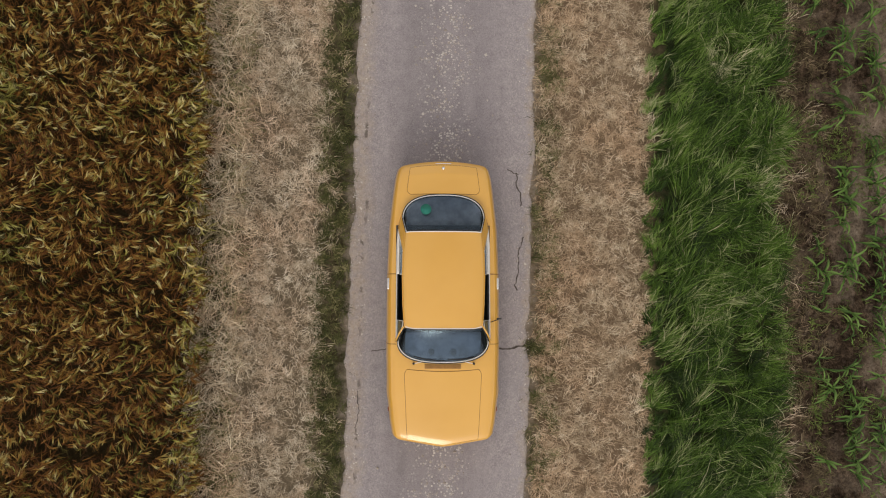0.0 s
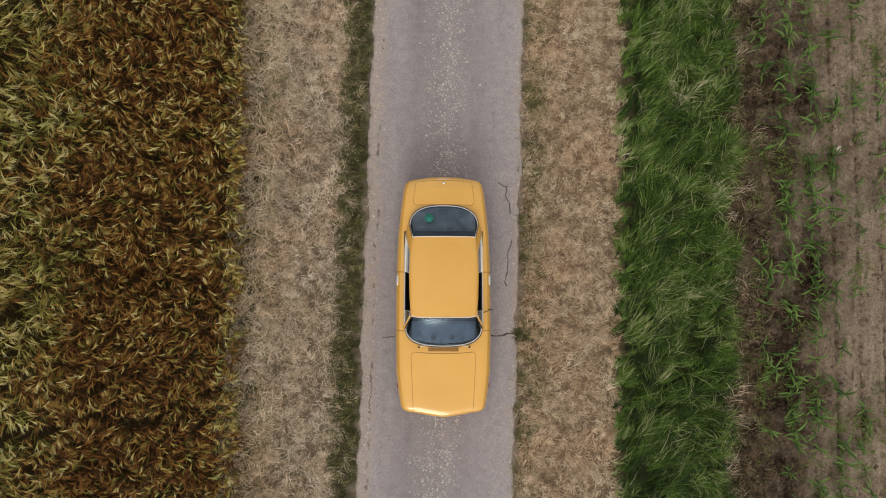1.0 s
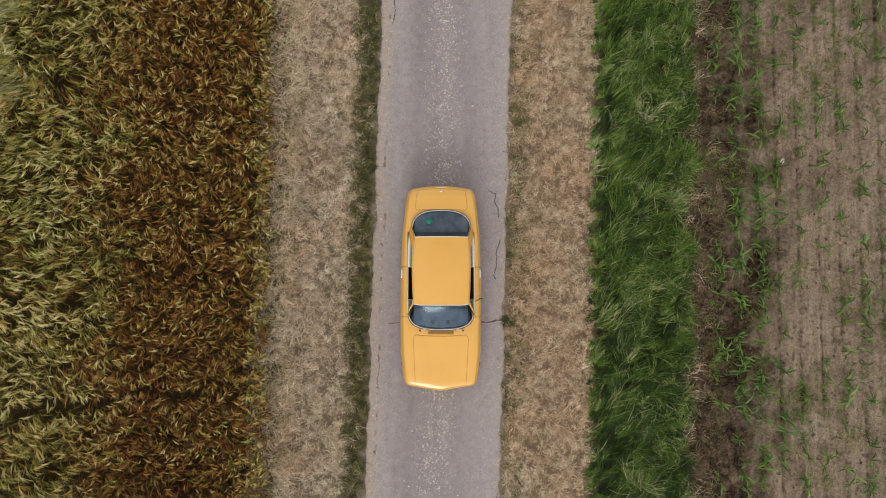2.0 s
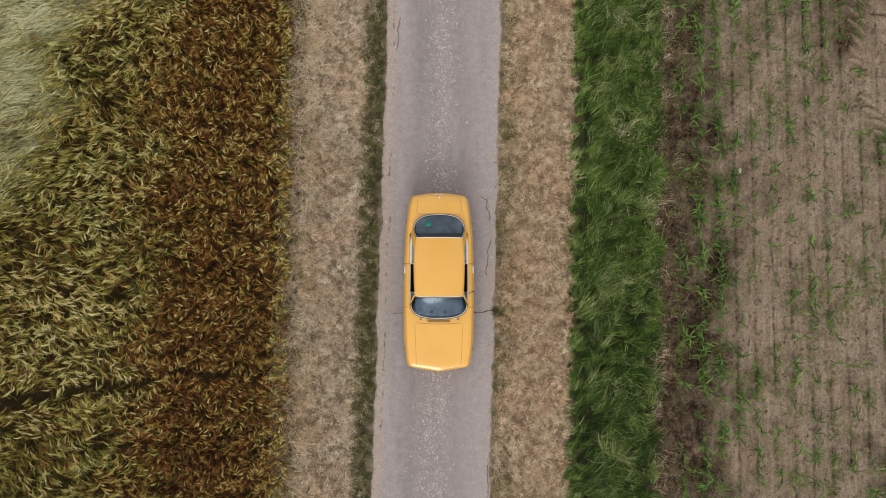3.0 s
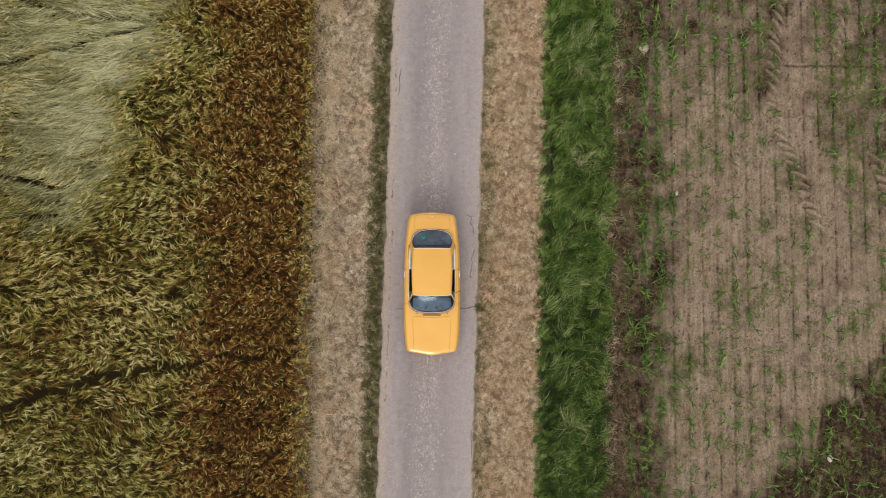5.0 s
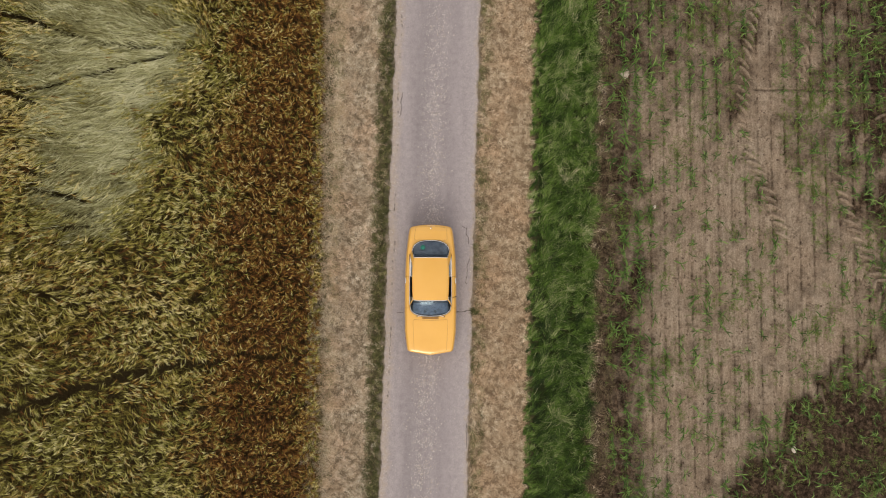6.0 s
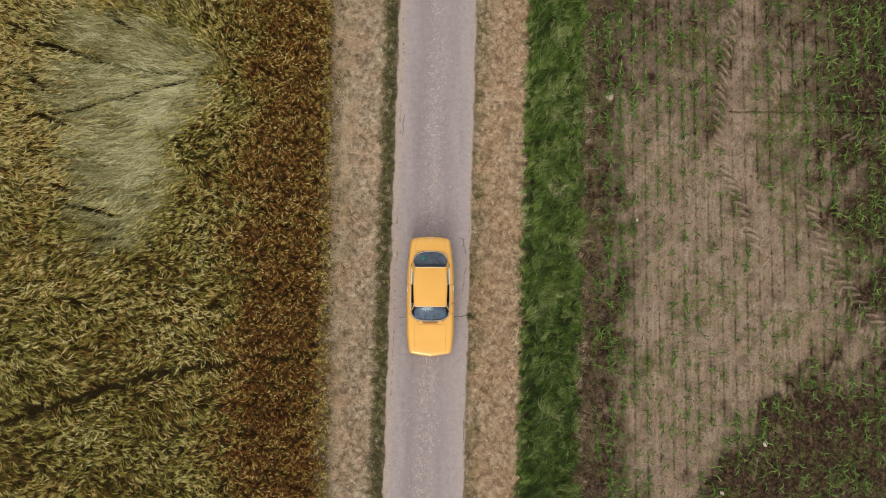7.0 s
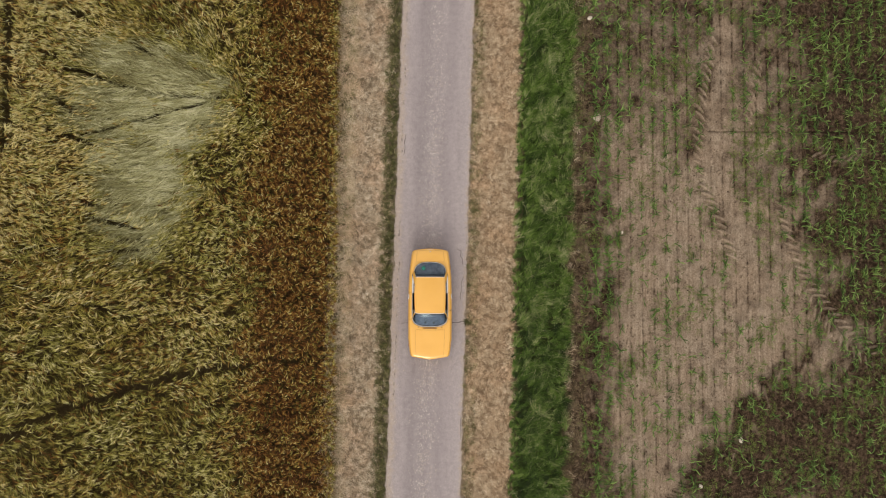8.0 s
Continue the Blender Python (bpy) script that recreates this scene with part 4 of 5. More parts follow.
def make_maize():
    places = sorted(maize_places(), key=lambda p: p[0] + 0.25 * abs(p[1]))
    stalk_mesh = None
    for num, (x, y, a, s) in enumerate(places[:300]):
        if stalk_mesh is None:
            plant = part("maize_plant", tube_bm([(0, 0, -0.03), (0.004, 0, 0.05), (0, 0.004, 0.12)], 0.008, 5), M_CORN)
            stalk_mesh = plant.data
        else:
            plant = new("maize_plant", stalk_mesh)
        plant.matrix_world = pose(x, y, -0.05, 0, 0, math.degrees(a)) @ Matrix.Scale(s, 4)
        tagged(plant, "young green maize plant in bare soil", "maize plant", "maize rows")
        for q in range(rng.integers(4, 7)):
            lf = new("leaf", LEAVES[rng.integers(0, 6)])
            lf.parent = plant
            lf.matrix_basis = pose(0, 0, 0.03 + 0.018 * q, 0, rng.uniform(-30, 5), 180 * (q % 2) + rng.normal(0, 32)) @ Matrix.Scale(rng.uniform(0.75, 1.1), 4)
    V, T, S, off = [], [], [], 0
    shapes = []
    for me in LEAVES:
        co = np.empty(len(me.vertices) * 3, np.float32)
        me.vertices.foreach_get("co", co)
        shapes.append(co.reshape(-1, 3))
    tri = []
    for s in range(5):
        for c in range(2):
            a = s * 3 + c
            tri += [(a, a + 1, a + 4), (a, a + 4, a + 3)]
    tri = np.array(tri)
    for x, y, a, s in places[300:]:
        m0 = pose(x, y, -0.05, 0, 0, math.degrees(a)) @ Matrix.Scale(s, 4)
        for q in range(rng.integers(4, 7)):
            m = np.array(m0 @ pose(0, 0, 0.03 + 0.018 * q, 0, rng.uniform(-30, 5), 180 * (q % 2) + rng.normal(0, 32)))
            v = shapes[rng.integers(0, 6)] @ m[:3, :3].T + m[:3, 3]
            V.append(v)
            T.append(tri + off)
            off += len(v)
            S.append(np.full(len(v), rng.uniform(0.0, 1.0) ** 1.3))
    me = mesh_from("maize", np.concatenate(V), np.concatenate(T), M_CORN, True, np.concatenate(S))
    tagged(new("maize", me), "dense young green maize farther into the field", "maize", kind="stuff")


make_maize()


# ---- weeds between the maize ----
def make_weeds():
    n = 34000
    x, y = rng.uniform(5.5, 18.8, n), rng.uniform(Y0, Y1, n)
    row = 5.74 + 0.44 * np.round((x - 5.74 - lane(y) * 0.1) / 0.44) + lane(y) * 0.1
    x = np.where(rng.random(n) < 0.55, row + 0.09 * rng.standard_normal(n), x)
    mossy = np.exp(-(((x - 12.0) / 1.3) ** 2 + ((y - 4.5) / 4.0) ** 2)) + 0.6 * np.exp(-(((x - 8.3) / 1.6) ** 2 + ((y - 8.0) / 3.0) ** 2))
    lush = 0.12 + 0.40 * field_noise(x, y, 0.9, 31) + 0.40 * field_noise(x, y, 2.6, 33) + 0.15 * moisture(x, y) + 0.45 * mossy
    lush = lush * (np.abs(track_distance(x, y) - 0.55) > 0.4)
    keep = rng.random(n) < lush
    x, y = x[keep], y[keep]
    each = 7
    x, y, t = np.repeat(x, each), np.repeat(y, each), np.repeat(rng.uniform(0.25, 0.85, len(x)), each)
    n = len(x)
    base = np.stack([x + 0.03 * rng.standard_normal(n), y + 0.03 * rng.standard_normal(n), np.full(n, -0.055)], 1)
    pieces = [blades(base, rng.uniform(-3.2, 3.2, n), 0.05 + 0.08 * rng.random(n), 0.008 + 0.007 * rng.random(n), rng.uniform(0.2, 1.1, n), rng.uniform(0.4, 1.2, n), np.clip(t + 0.12 * rng.standard_normal(n), 0, 1))]
    stuff("field_weeds", pieces, M_FIELDWEED, "low olive weeds and seedlings between the maize rows", "weeds")


make_weeds()


# ---- loose grit ----
def make_grit(name, places, sizes, z, mat, label, tone=1.0, least=0.0):
    """Small angular chips, partly bedded in."""
    x, y = places
    n = len(x)
    oct_v = np.array([(1, 0, 0), (0, 1, 0), (-1, 0, 0), (0, -1, 0), (0.1, 0.1, 0.75), (0, 0, -0.5)])
    f = np.array([(0, 1, 4), (1, 2, 4), (2, 3, 4), (3, 0, 4), (1, 0, 5), (2, 1, 5), (3, 2, 5), (0, 3, 5)])
    a = rng.uniform(0, 6.3, n)
    V = oct_v[None] * (1 + 0.35 * rng.standard_normal((n, 6, 1)).clip(-1.5, 1.5))
    V = V * sizes[:, None, None] * np.stack([np.ones(n), rng.uniform(0.5, 1, n), rng.uniform(0.3, 0.7, n)], 1)[:, None]
    c, s = np.cos(a)[:, None], np.sin(a)[:, None]
    V = np.stack([V[..., 0] * c - V[..., 1] * s + x[:, None], V[..., 0] * s + V[..., 1] * c + y[:, None], V[..., 2] + z[:, None]], -1)
    T = (np.arange(n)[:, None, None] * 6 + f[None]).reshape(-1, 3)
    me = mesh_from(name, V.reshape(-1, 3), T, mat, False, np.repeat(least + rng.random(n) * tone, 6))
    return tagged(new(name, me), label, "gravel", kind="stuff")


def road_z(u):
    return -0.018 * (u / 1.37) ** 2


u = np.concatenate([-1.27 + 0.11 * rng.standard_normal(5000), 1.28 + 0.08 * rng.standard_normal(2600)])
u = u[np.abs(u) < 1.36]
y = rng.uniform(Y0, Y1, len(u))
make_grit("roadside_gravel", (u + lane(y), y), 0.006 + 0.014 * rng.random(len(u)) ** 2.5, road_z(u) - 0.001, M_GRIT, "pale loose gravel along the asphalt's edges", 0.7, 0.25)
u = 0.0 + 0.25 * rng.standard_normal(12000)
y = rng.uniform(Y0, Y1, len(u))
keep = rng.random(len(u)) < (0.42 + 0.4 * field_noise(u, y, 3.1, 41) + 0.35 * field_noise(u, y, 8.0, 43)) * np.interp(y, [-9, 5, 9, 12], [1.0, 1.0, 0.35, 0.2])
u, y = u[keep], y[keep]
make_grit("stone_chippings", (u + lane(y) + 0.01, y), 0.009 + 0.022 * rng.random(len(u)) ** 2, road_z(u) - 0.0015, M_GRIT, "pale stone chippings worn bare along the lane's crown", 0.5, 0.35)
x, y = rng.uniform(5.3, 18.9, 13000), rng.uniform(Y0, Y1, 13000)
make_grit("soil_clods", (x, y), 0.012 + 0.032 * rng.random(13000) ** 2.5, np.full(13000, -0.052), M_CLOD, "crumbled clods of soil, pale where dry", 1 - 0.85 * np.clip(moisture(x, y), 0, 1))


# ---- stones ----
def stone(name, x, y, size, seed, label, mat=M_STONE, z=-0.05, flat=0.6):
    bm = bmesh.new()
    bmesh.ops.create_icosphere(bm, subdivisions=3, radius=1)
    for v in bm.verts:
        k2 = 1 + 0.3 * noise.noise(v.co * 1.3 + Vector((seed, 0, 0))) + 0.12 * noise.noise(v.co * 3.1 + Vector((0, seed, 0)))
        v.co = Vector((v.co.x * k2 * size, v.co.y * k2 * size * 0.8, v.co.z * k2 * size * flat))
    ob = part(name, bm, mat)
    ob.matrix_world = pose(x, y, z + size * flat * 0.55, 0, 0, seed * 50)
    return tagged(ob, label, "stone", "field stones")


stone("stone", 7.18, 2.10, 0.055, 1.0, "small pale stone lying on dry soil")
stone("stone", 11.5, -5.58, 0.10, 2.0, "whitish angular stone on damp brown soil")
stone("stone", 9.97, -7.24, 0.075, 3.0, "whitish stone beside a tyre track")
stone("stone", 6.04, 10.28, 0.10, 4.0, "pale flat stone at the field's edge")
stone("stone", 6.28, 6.45, 0.17, 5.0, "broad pale clod of chalky stone on brown soil", M_CLODSTONE, flat=0.22)
stone("pebble", -0.955, -3.04, 0.018, 6.0, "tiny white pebble on the asphalt", z=0.0)


# ---- tyre tracks ----
def tyre_track(path, side, label, reach=0.42, step=0.31, tall=0.066, damp=0.0):
    """Curved slanting lug prints, each a ridge pushed up beside its groove."""
    V, T, lug_shade, off = [], [], [], 0
    pts = [Vector((*p, 0)) for p in path]
    left = 0.0
    for a, b in zip(pts, pts[1:]):
        d = b - a
        span = d.length
        d.normalize()
        u = Vector((-d.y, d.x, 0)) * side
        at = left
        while at < span:
            c = a + d * at + u * rng.normal(0, 0.02) + d * rng.normal(0, 0.015)
            h = tall * rng.uniform(0.55, 1.2)
            far = reach * rng.uniform(0.8, 1.1)
            ring = []
            for g in range(5):
                t = g / 4
                q = c + u * (far * (t - 0.5)) + d * (0.26 * (t - 0.5) + 0.10 * t * t)      # the lug curls forward at its outer end
                along = (u * far + d * (0.26 + 0.2 * t)).normalized()
                w = Vector((-along.y, along.x, 0))
                k2 = (0.55, 0.95, 1.0, 0.85, 0.4)[g]
                top = -0.05 + h * k2 + rng.normal(0, 0.006)
                ring += [q - w * 0.15 * k2 + Vector((0, 0, -0.07)), q - w * 0.075 * k2 + Vector((0, 0, -0.036)), q - w * 0.015 * k2 + Vector((0, 0, top)), q + w * 0.045 * k2 + Vector((0, 0, top - 0.008)), q + w * 0.075 * k2 + Vector((0, 0, -0.075))]
                # shade in the groove and light on the ridge, put into the soil colour
                lug_shade += [0.12, 0.26, -0.2, -0.35, -0.15]
            V += [tuple(p) for p in ring]
            for g in range(4):
                for k3 in range(4):
                    i = off + g * 5 + k3
                    T += [(i, i + 1, i + 6), (i, i + 6, i + 5)]
            off += 25
            at += step * rng.uniform(0.93, 1.07)
        left = at - span
    V = np.array(V)
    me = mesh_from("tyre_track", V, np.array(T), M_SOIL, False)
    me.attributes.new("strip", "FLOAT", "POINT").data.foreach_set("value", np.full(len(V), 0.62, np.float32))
    me.attributes.new("moist_shade", "FLOAT", "POINT").data.foreach_set("value", (moisture(V[:, 0], V[:, 1]) * 0.7 + np.array(lug_shade) + damp).astype(np.float32))
    return tagged(new("tyre_track", me), label, "tyre track", kind="stuff")


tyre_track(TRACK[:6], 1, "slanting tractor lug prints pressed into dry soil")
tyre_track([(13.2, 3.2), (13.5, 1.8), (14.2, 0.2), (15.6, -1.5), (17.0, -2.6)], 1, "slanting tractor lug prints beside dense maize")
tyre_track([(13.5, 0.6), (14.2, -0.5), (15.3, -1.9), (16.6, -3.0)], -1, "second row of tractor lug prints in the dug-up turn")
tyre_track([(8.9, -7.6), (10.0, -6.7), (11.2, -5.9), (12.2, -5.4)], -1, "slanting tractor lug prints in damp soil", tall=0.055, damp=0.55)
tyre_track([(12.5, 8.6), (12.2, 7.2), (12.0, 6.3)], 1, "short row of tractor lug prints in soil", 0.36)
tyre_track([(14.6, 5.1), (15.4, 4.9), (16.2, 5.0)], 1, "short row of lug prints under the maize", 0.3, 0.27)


# ================= the car =================
NOSE, TAIL = -2.45, 1.345
W_PTS = [(-2.47, 0.655), (-2.45, 0.685), (-2.40, 0.715), (-2.2, 0.748), (-1.8, 0.786), (-1.25, 0.797), (-0.4, 0.795), (0.0, 0.785), (0.45, 0.768), (0.9, 0.722), (1.17, 0.69), (1.30, 0.665), (1.345, 0.63)]
Z_PTS = [(-2.45, 0.702), (-2.43, 0.735), (-2.40, 0.757), (-2.34, 0.772), (-2.28, 0.783), (-2.15, 0.804), (-1.8, 0.853), (-1.45, 0.895), (-1.1, 0.905), (0.6, 0.905), (0.95, 0.90), (1.17, 0.865), (1.29, 0.82), (1.335, 0.775)]
AXLES = (-1.79, 0.56)


def half_width(y):
    return curve(y, W_PTS)


def deck(y):
    return curve(y, Z_PTS)


def arch(y):
    for a in AXLES:
        if abs(y - a) < 0.335:
            return 0.28 + math.sqrt(0.335 ** 2 - (y - a) ** 2)
    return 0.21


def skew(x, w, y):
    """The nose runs to a blunt point and the tail bows out."""
    f = abs(x) / w
    if y < -1.7:
        return -0.115 * (1 - math.sqrt(f * f + 0.004) ) * min(1, (-1.7 - y) / 0.6) ** 1.5
    if y > 0.8:
        return 0.075 * (1 - f * f) * min(1, (y - 0.8) / 0.5)
    return 0.0


FRACS = [(0.955, 0.0), (0.985, 0.22), (1.0, 0.52), (0.993, 0.66), (0.962, 0.80), (0.915, 0.935), (0.87, 0.972), (0.80, 0.984), (0.74, 0.988), (0.66, 0.992), (0.50, 0.998), (0.33, 1.005), (0.16, 1.010), (0.0, 1.012)]


def section(y, w, zt, zl):
    half = []
    for i, (fx, fz) in enumerate(FRACS):
        x = w * fx
        z = max(0.21 + (zt - 0.21) * fz, zl + 0.004 * i) if zt > zl + 0.06 else zl + (zt - zl) * fz
        half.append((x, y + skew(x, w, y), z))
    return [(-x, yy, z) for x, yy, z in half] + half[-2::-1]


def make_body(car):
    ys = sorted(set(np.round(np.concatenate([np.arange(-2.40, 1.29, 0.045), [-2.45, -2.43, 1.30, 1.32, 1.335], [a + s * 0.335 for a in AXLES for s in (-0.999, -0.97, -0.9, 0.9, 0.97, 0.999)]]), 4)))
    rows = [section(y, half_width(y), deck(y), arch(y)) for y in ys]
    front = [section(y, half_width(y) * f, z, 0.24) for y, z, f in ((-2.40, 0.26, 0.93), (-2.44, 0.36, 0.98), (-2.455, 0.5, 1.0), (-2.452, 0.61, 1.0), (-2.455, 0.68, 1.0))]
    back = [section(y, half_width(y) * f, z, 0.24) for y, z, f in ((1.345, 0.72, 1.0), (1.345, 0.6, 1.0), (1.33, 0.42, 0.98), (1.30, 0.27, 0.93))]
    rows = front + rows + back
    bm = grid_bm(rows)
    gone = []
    for f in bm.faces:
        c = f.calc_center_median()
        if c.z > 0.8 and (-1.08 < c.y < 0.46 and abs(c.x) < 0.625 or -1.22 < c.y < 0.7 and abs(c.x) < 0.45):
            gone.append(f)
    bmesh.ops.delete(bm, geom=gone, context="FACES")
    bmesh.ops.recalc_face_normals(bm, faces=bm.faces)
    part("body", bm, M_PAINT, car, "glossy orange-yellow painted steel body")


def panel(x_of, y0, y1, lift, bow=0.0, n=22):
    """A lid or door skin that lies just over the body; x_of(y) gives its half width."""
    rows = []
    for i in range(n + 1):
        y = y0 + (y1 - y0) * i / n
        row = []
        for j in range(-10, 11):
            x = x_of(y) * j / 10
            w = half_width(y)
            zt = deck(y)
            f = abs(x) / w
            fx, fz = zip(*[(a, b) for a, b in FRACS[::-1]])
            z = 0.21 + (zt - 0.21) * np.interp(f, fx, fz)
            row.append((x, y + skew(x, w, y) + bow * (1 - (j / 10) ** 2) * i / n, z + lift))
        rows.append(row)
    return rows


def outline(rows):
    return rows[0] + [r[-1] for r in rows[1:-1]] + rows[-1][::-1] + [r[0] for r in rows[-2:0:-1]]


def make_lid(name, car, x_of, y0, y1, label, bow=0.0):
    rows = panel(x_of, y0, y1, 0.007, bow)
    bm = grid_bm(rows)
    bmesh.ops.recalc_face_normals(bm, faces=bm.faces)
    if sum(f.normal.z for f in bm.faces) < 0:
        bmesh.ops.reverse_faces(bm, faces=bm.faces)
    lid = part(name, bm, M_PAINT, car, label)
    part("panel_gap", tube_bm([(x, y, z - 0.006) for x, y, z in outline(rows)], 0.005, 6, True), M_GAP, lid)
    return lid


def ws_bottom(x):
    f = min(1, abs(x) / 0.612)
    return (x, -1.10 - 0.272 * (1 - f ** 2.6) ** 0.4545, 0.928 + 0.03 * f * f)


def rw_bottom(x):
    f = min(1, abs(x) / 0.550)
    return (x, 0.585 + 0.33 * (1 - f ** 2.6) ** 0.4545, 0.925 + 0.085 * f ** 3)


def pane_rows(top_w, top_y, top_z, crown, bottom, wide, n=24, m=8, bulge=0.02):
    rows = []
    for i in range(m + 1):
        v = i / m
        row = []
        for j in range(n + 1):
            u = math.sin((j / n - 0.5) * math.pi)
            bx, by, bz = bottom(u * wide)
            tx, ty, tz = u * top_w, top_y, top_z + crown * (1 - u * u)
            b = bulge * math.sin(math.pi * v) * (1 - 0.6 * u * u)
            turn = 0.05 * max(0.0, (abs(u) - 0.75) / 0.25) ** 2 * math.sin(math.pi * (0.15 + 0.75 * v)) * (1 if top_y < 0 else -0.25)
            row.append((tx + (bx - tx) * v, ty + (by - ty) * v + turn, tz + (bz - tz) * v + b))
        rows.append(row)
    return rows


def roof_w(y):
    return curve(y, [(-0.89, 0.508), (-0.6, 0.53), (-0.2, 0.54), (0.1, 0.534), (0.38, 0.505)])


def make_cabin(car):
    # roof
    rows = []
    for i in range(25):
        v = i / 24 * 2 - 1
        y = -0.255 + 0.635 * v
        w = roof_w(y)
        row = [(-w - 0.006, y, 1.170)]
        for j in range(-10, 11):
            u = j / 10
            row.append((w * u, y, 1.205 + 0.055 * (1 - abs(u) ** 2.6) + 0.038 * (1 - v * v)))
        row.append((w + 0.006, y, 1.170))
        rows.append(row)
    bm = grid_bm(rows)
    bmesh.ops.recalc_face_normals(bm, faces=bm.faces)
    if sum(f.normal.z for f in bm.faces) < 0:
        bmesh.ops.reverse_faces(bm, faces=bm.faces)
    roof = part("roof", bm, M_PAINT, car, "gently domed orange-yellow roof")
    for s in (-1, 1):
        part("gutter", tube_bm([(s * (roof_w(y) + 0.008), y, 1.19) for y in np.linspace(-0.88, 0.37, 14)], 0.007, 6), M_PAINT, roof)
    # front and rear panes with bright surrounds
    for name, rows in (("windscreen", pane_rows(0.500, -0.895, 1.205, 0.055, ws_bottom, 0.612)), ("rear_window", pane_rows(0.496, 0.385, 1.205, 0.055, rw_bottom, 0.552))):
        pane = part(name, upward(grid_bm(rows)), M_GLASS, car, "clear glass in a bright chrome frame")
        part("frame", tube_bm([(x, y, z + 0.004) for x, y, z in outline(rows)], 0.0070, 8, True), M_TRIM, pane, "polished metal surround")
        inner = [(x * 0.972, y + (mid - y) * 0.06, z - 0.004) for x, y, z in outline(rows) for mid in [(rows[0][0][1] + rows[-1][12][1]) / 2]]
        part("inner_seal", tube_bm(inner, 0.009, 6, True), M_RUBBER, pane, "black rubber lip inside the frame")
        part("seal", tube_bm([(x * 1.012, y + (0.012 if name == "rear_window" else -0.014) * (0.3 if i < 25 else 1), z - 0.010) for i, (x, y, z) in enumerate(outline(rows))], 0.009, 6, True), M_RUBBER, pane, "black rubber seal")
    # pillars
    for s in (-1, 1):
        bm = tube_bm([(s * 0.528, -0.872, 1.182), (s * 0.597, -0.985, 1.05), (s * 0.648, -1.09, 0.912)], 0.012, 8)
        part("front_pillar", bm, M_PAINT, car)
        rows = []
        for t in np.linspace(0, 1, 9):
            front = Vector((s * roof_w(0.06), 0.06, 1.19)).lerp(Vector((s * 0.628, 0.47, 0.905)), t)
            a, b, c = Vector((s * 0.508, 0.374, 1.190)), Vector((s * 0.566, 0.585, 1.000)), Vector((s * 0.566, 0.69, 0.900))
            rear = a.lerp(b, t / 0.66) if t < 0.66 else b.lerp(c, (t - 0.66) / 0.34)
            rows.append([tuple(front.lerp(rear, u) + Vector((s * 0.018 * math.sin(math.pi * u) * math.sin(math.pi * t), 0, 0.004))) for u in np.linspace(0, 1, 8)])
        part("rear_pillar", thick(grid_bm(rows), 0.012), M_PAINT, car)
        # quarter pane and belt trim
        rows = [[(s * (roof_w(y) + 0.004 + (0.592 - 0.004 - roof_w(y)) * t), y + 0.30 * t * max(0, (y + 0.18) / 0.28), 1.185 - 0.27 * t) for y in np.linspace(-0.18, 0.10, 6)] for t in np.linspace(0, 1, 5)]
        q = part("quarter_window", upward(grid_bm(rows), (s, 0, 0.5)), M_GLASS, car, "fixed side pane that mirrors the sky")
        part("frame", tube_bm(outline(rows), 0.006, 6, True), M_TRIM, q)
        strip = [[(s * curve(y, [(-0.18, 0.636), (0.30, 0.627), (0.49, 0.602)]), y, 0.910), (s * curve(y, [(-0.18, 0.606), (0.30, 0.602), (0.49, 0.596)]), y, 0.922)] for y in np.linspace(-0.175, 0.49, 12)]
        part("window_moulding", thick(upward(grid_bm(strip)), 0.006), M_TRIM, q, "broad polished moulding below the side pane")
        part("belt_trim", tube_bm([(s * curve(y, [(-1.08, 0.640), (-0.5, 0.637), (0.2, 0.634), (0.48, 0.615)]), y, 0.905) for y in np.linspace(-1.06, 0.48, 18)], 0.008, 6), M_TRIM, car, "thin bright strip under the side windows")
        rows = [[(s * 0.536, -0.80, 1.185), (s * 0.54, -0.86, 1.185)], [(s * 0.625, -0.80, 0.915), (s * 0.630, -1.05, 0.915)]]
        v = part("vent_window", upward(grid_bm(rows), (s, 0, 0.5)), M_GLASS, car)
        part("frame", tube_bm(outline(rows), 0.004, 6, True), M_TRIM, v)
    # inside: dash, shelf, tub, seats
    xs = np.linspace(-0.515, 0.515, 25)
    part("dashboard", thick(grid_bm([[(x, ws_bottom(x)[1] + 0.012 + t * (-0.98 - ws_bottom(x)[1]), 0.921 + 0.015 * math.sin(3.1 * t)) for x in xs] for t in np.linspace(0, 1, 6)]), 0.01), M_DASH, car, "dark padded dashboard top")
    xs = np.linspace(-0.60, 0.60, 25)
    part("dash_underside", thick(grid_bm([[(x, ws_bottom(x)[1] + 0.012 + t * (-0.98 - ws_bottom(x)[1]), 0.912) for x in xs] for t in np.linspace(0, 1, 6)]), 0.006), M_DARK, car, "dark trim round the dashboard")
    for s in (-1, 1):
        part("dash_vent", disc_bm((s * 0.15 - 0.01, -1.23, 0.942), 0.042, 0.02, bevel=0.006), M_DEMIST, car, "round dark demister vent")
    xs = np.linspace(-0.56, 0.56, 25)
    part("parcel_shelf", thick(grid_bm([[(x, 0.50 + t * (rw_bottom(x)[1] - 0.012 - 0.50), 0.919) for x in xs] for t in np.linspace(0, 1, 6)]), 0.01), M_SHELF, car, "grey felt parcel shelf")
    part("tub", box_bm(-0.64, 0.64, -1.2, 0.72, 0.28, 0.36, 0.02), M_DARK, car, "dark carpeted floor")
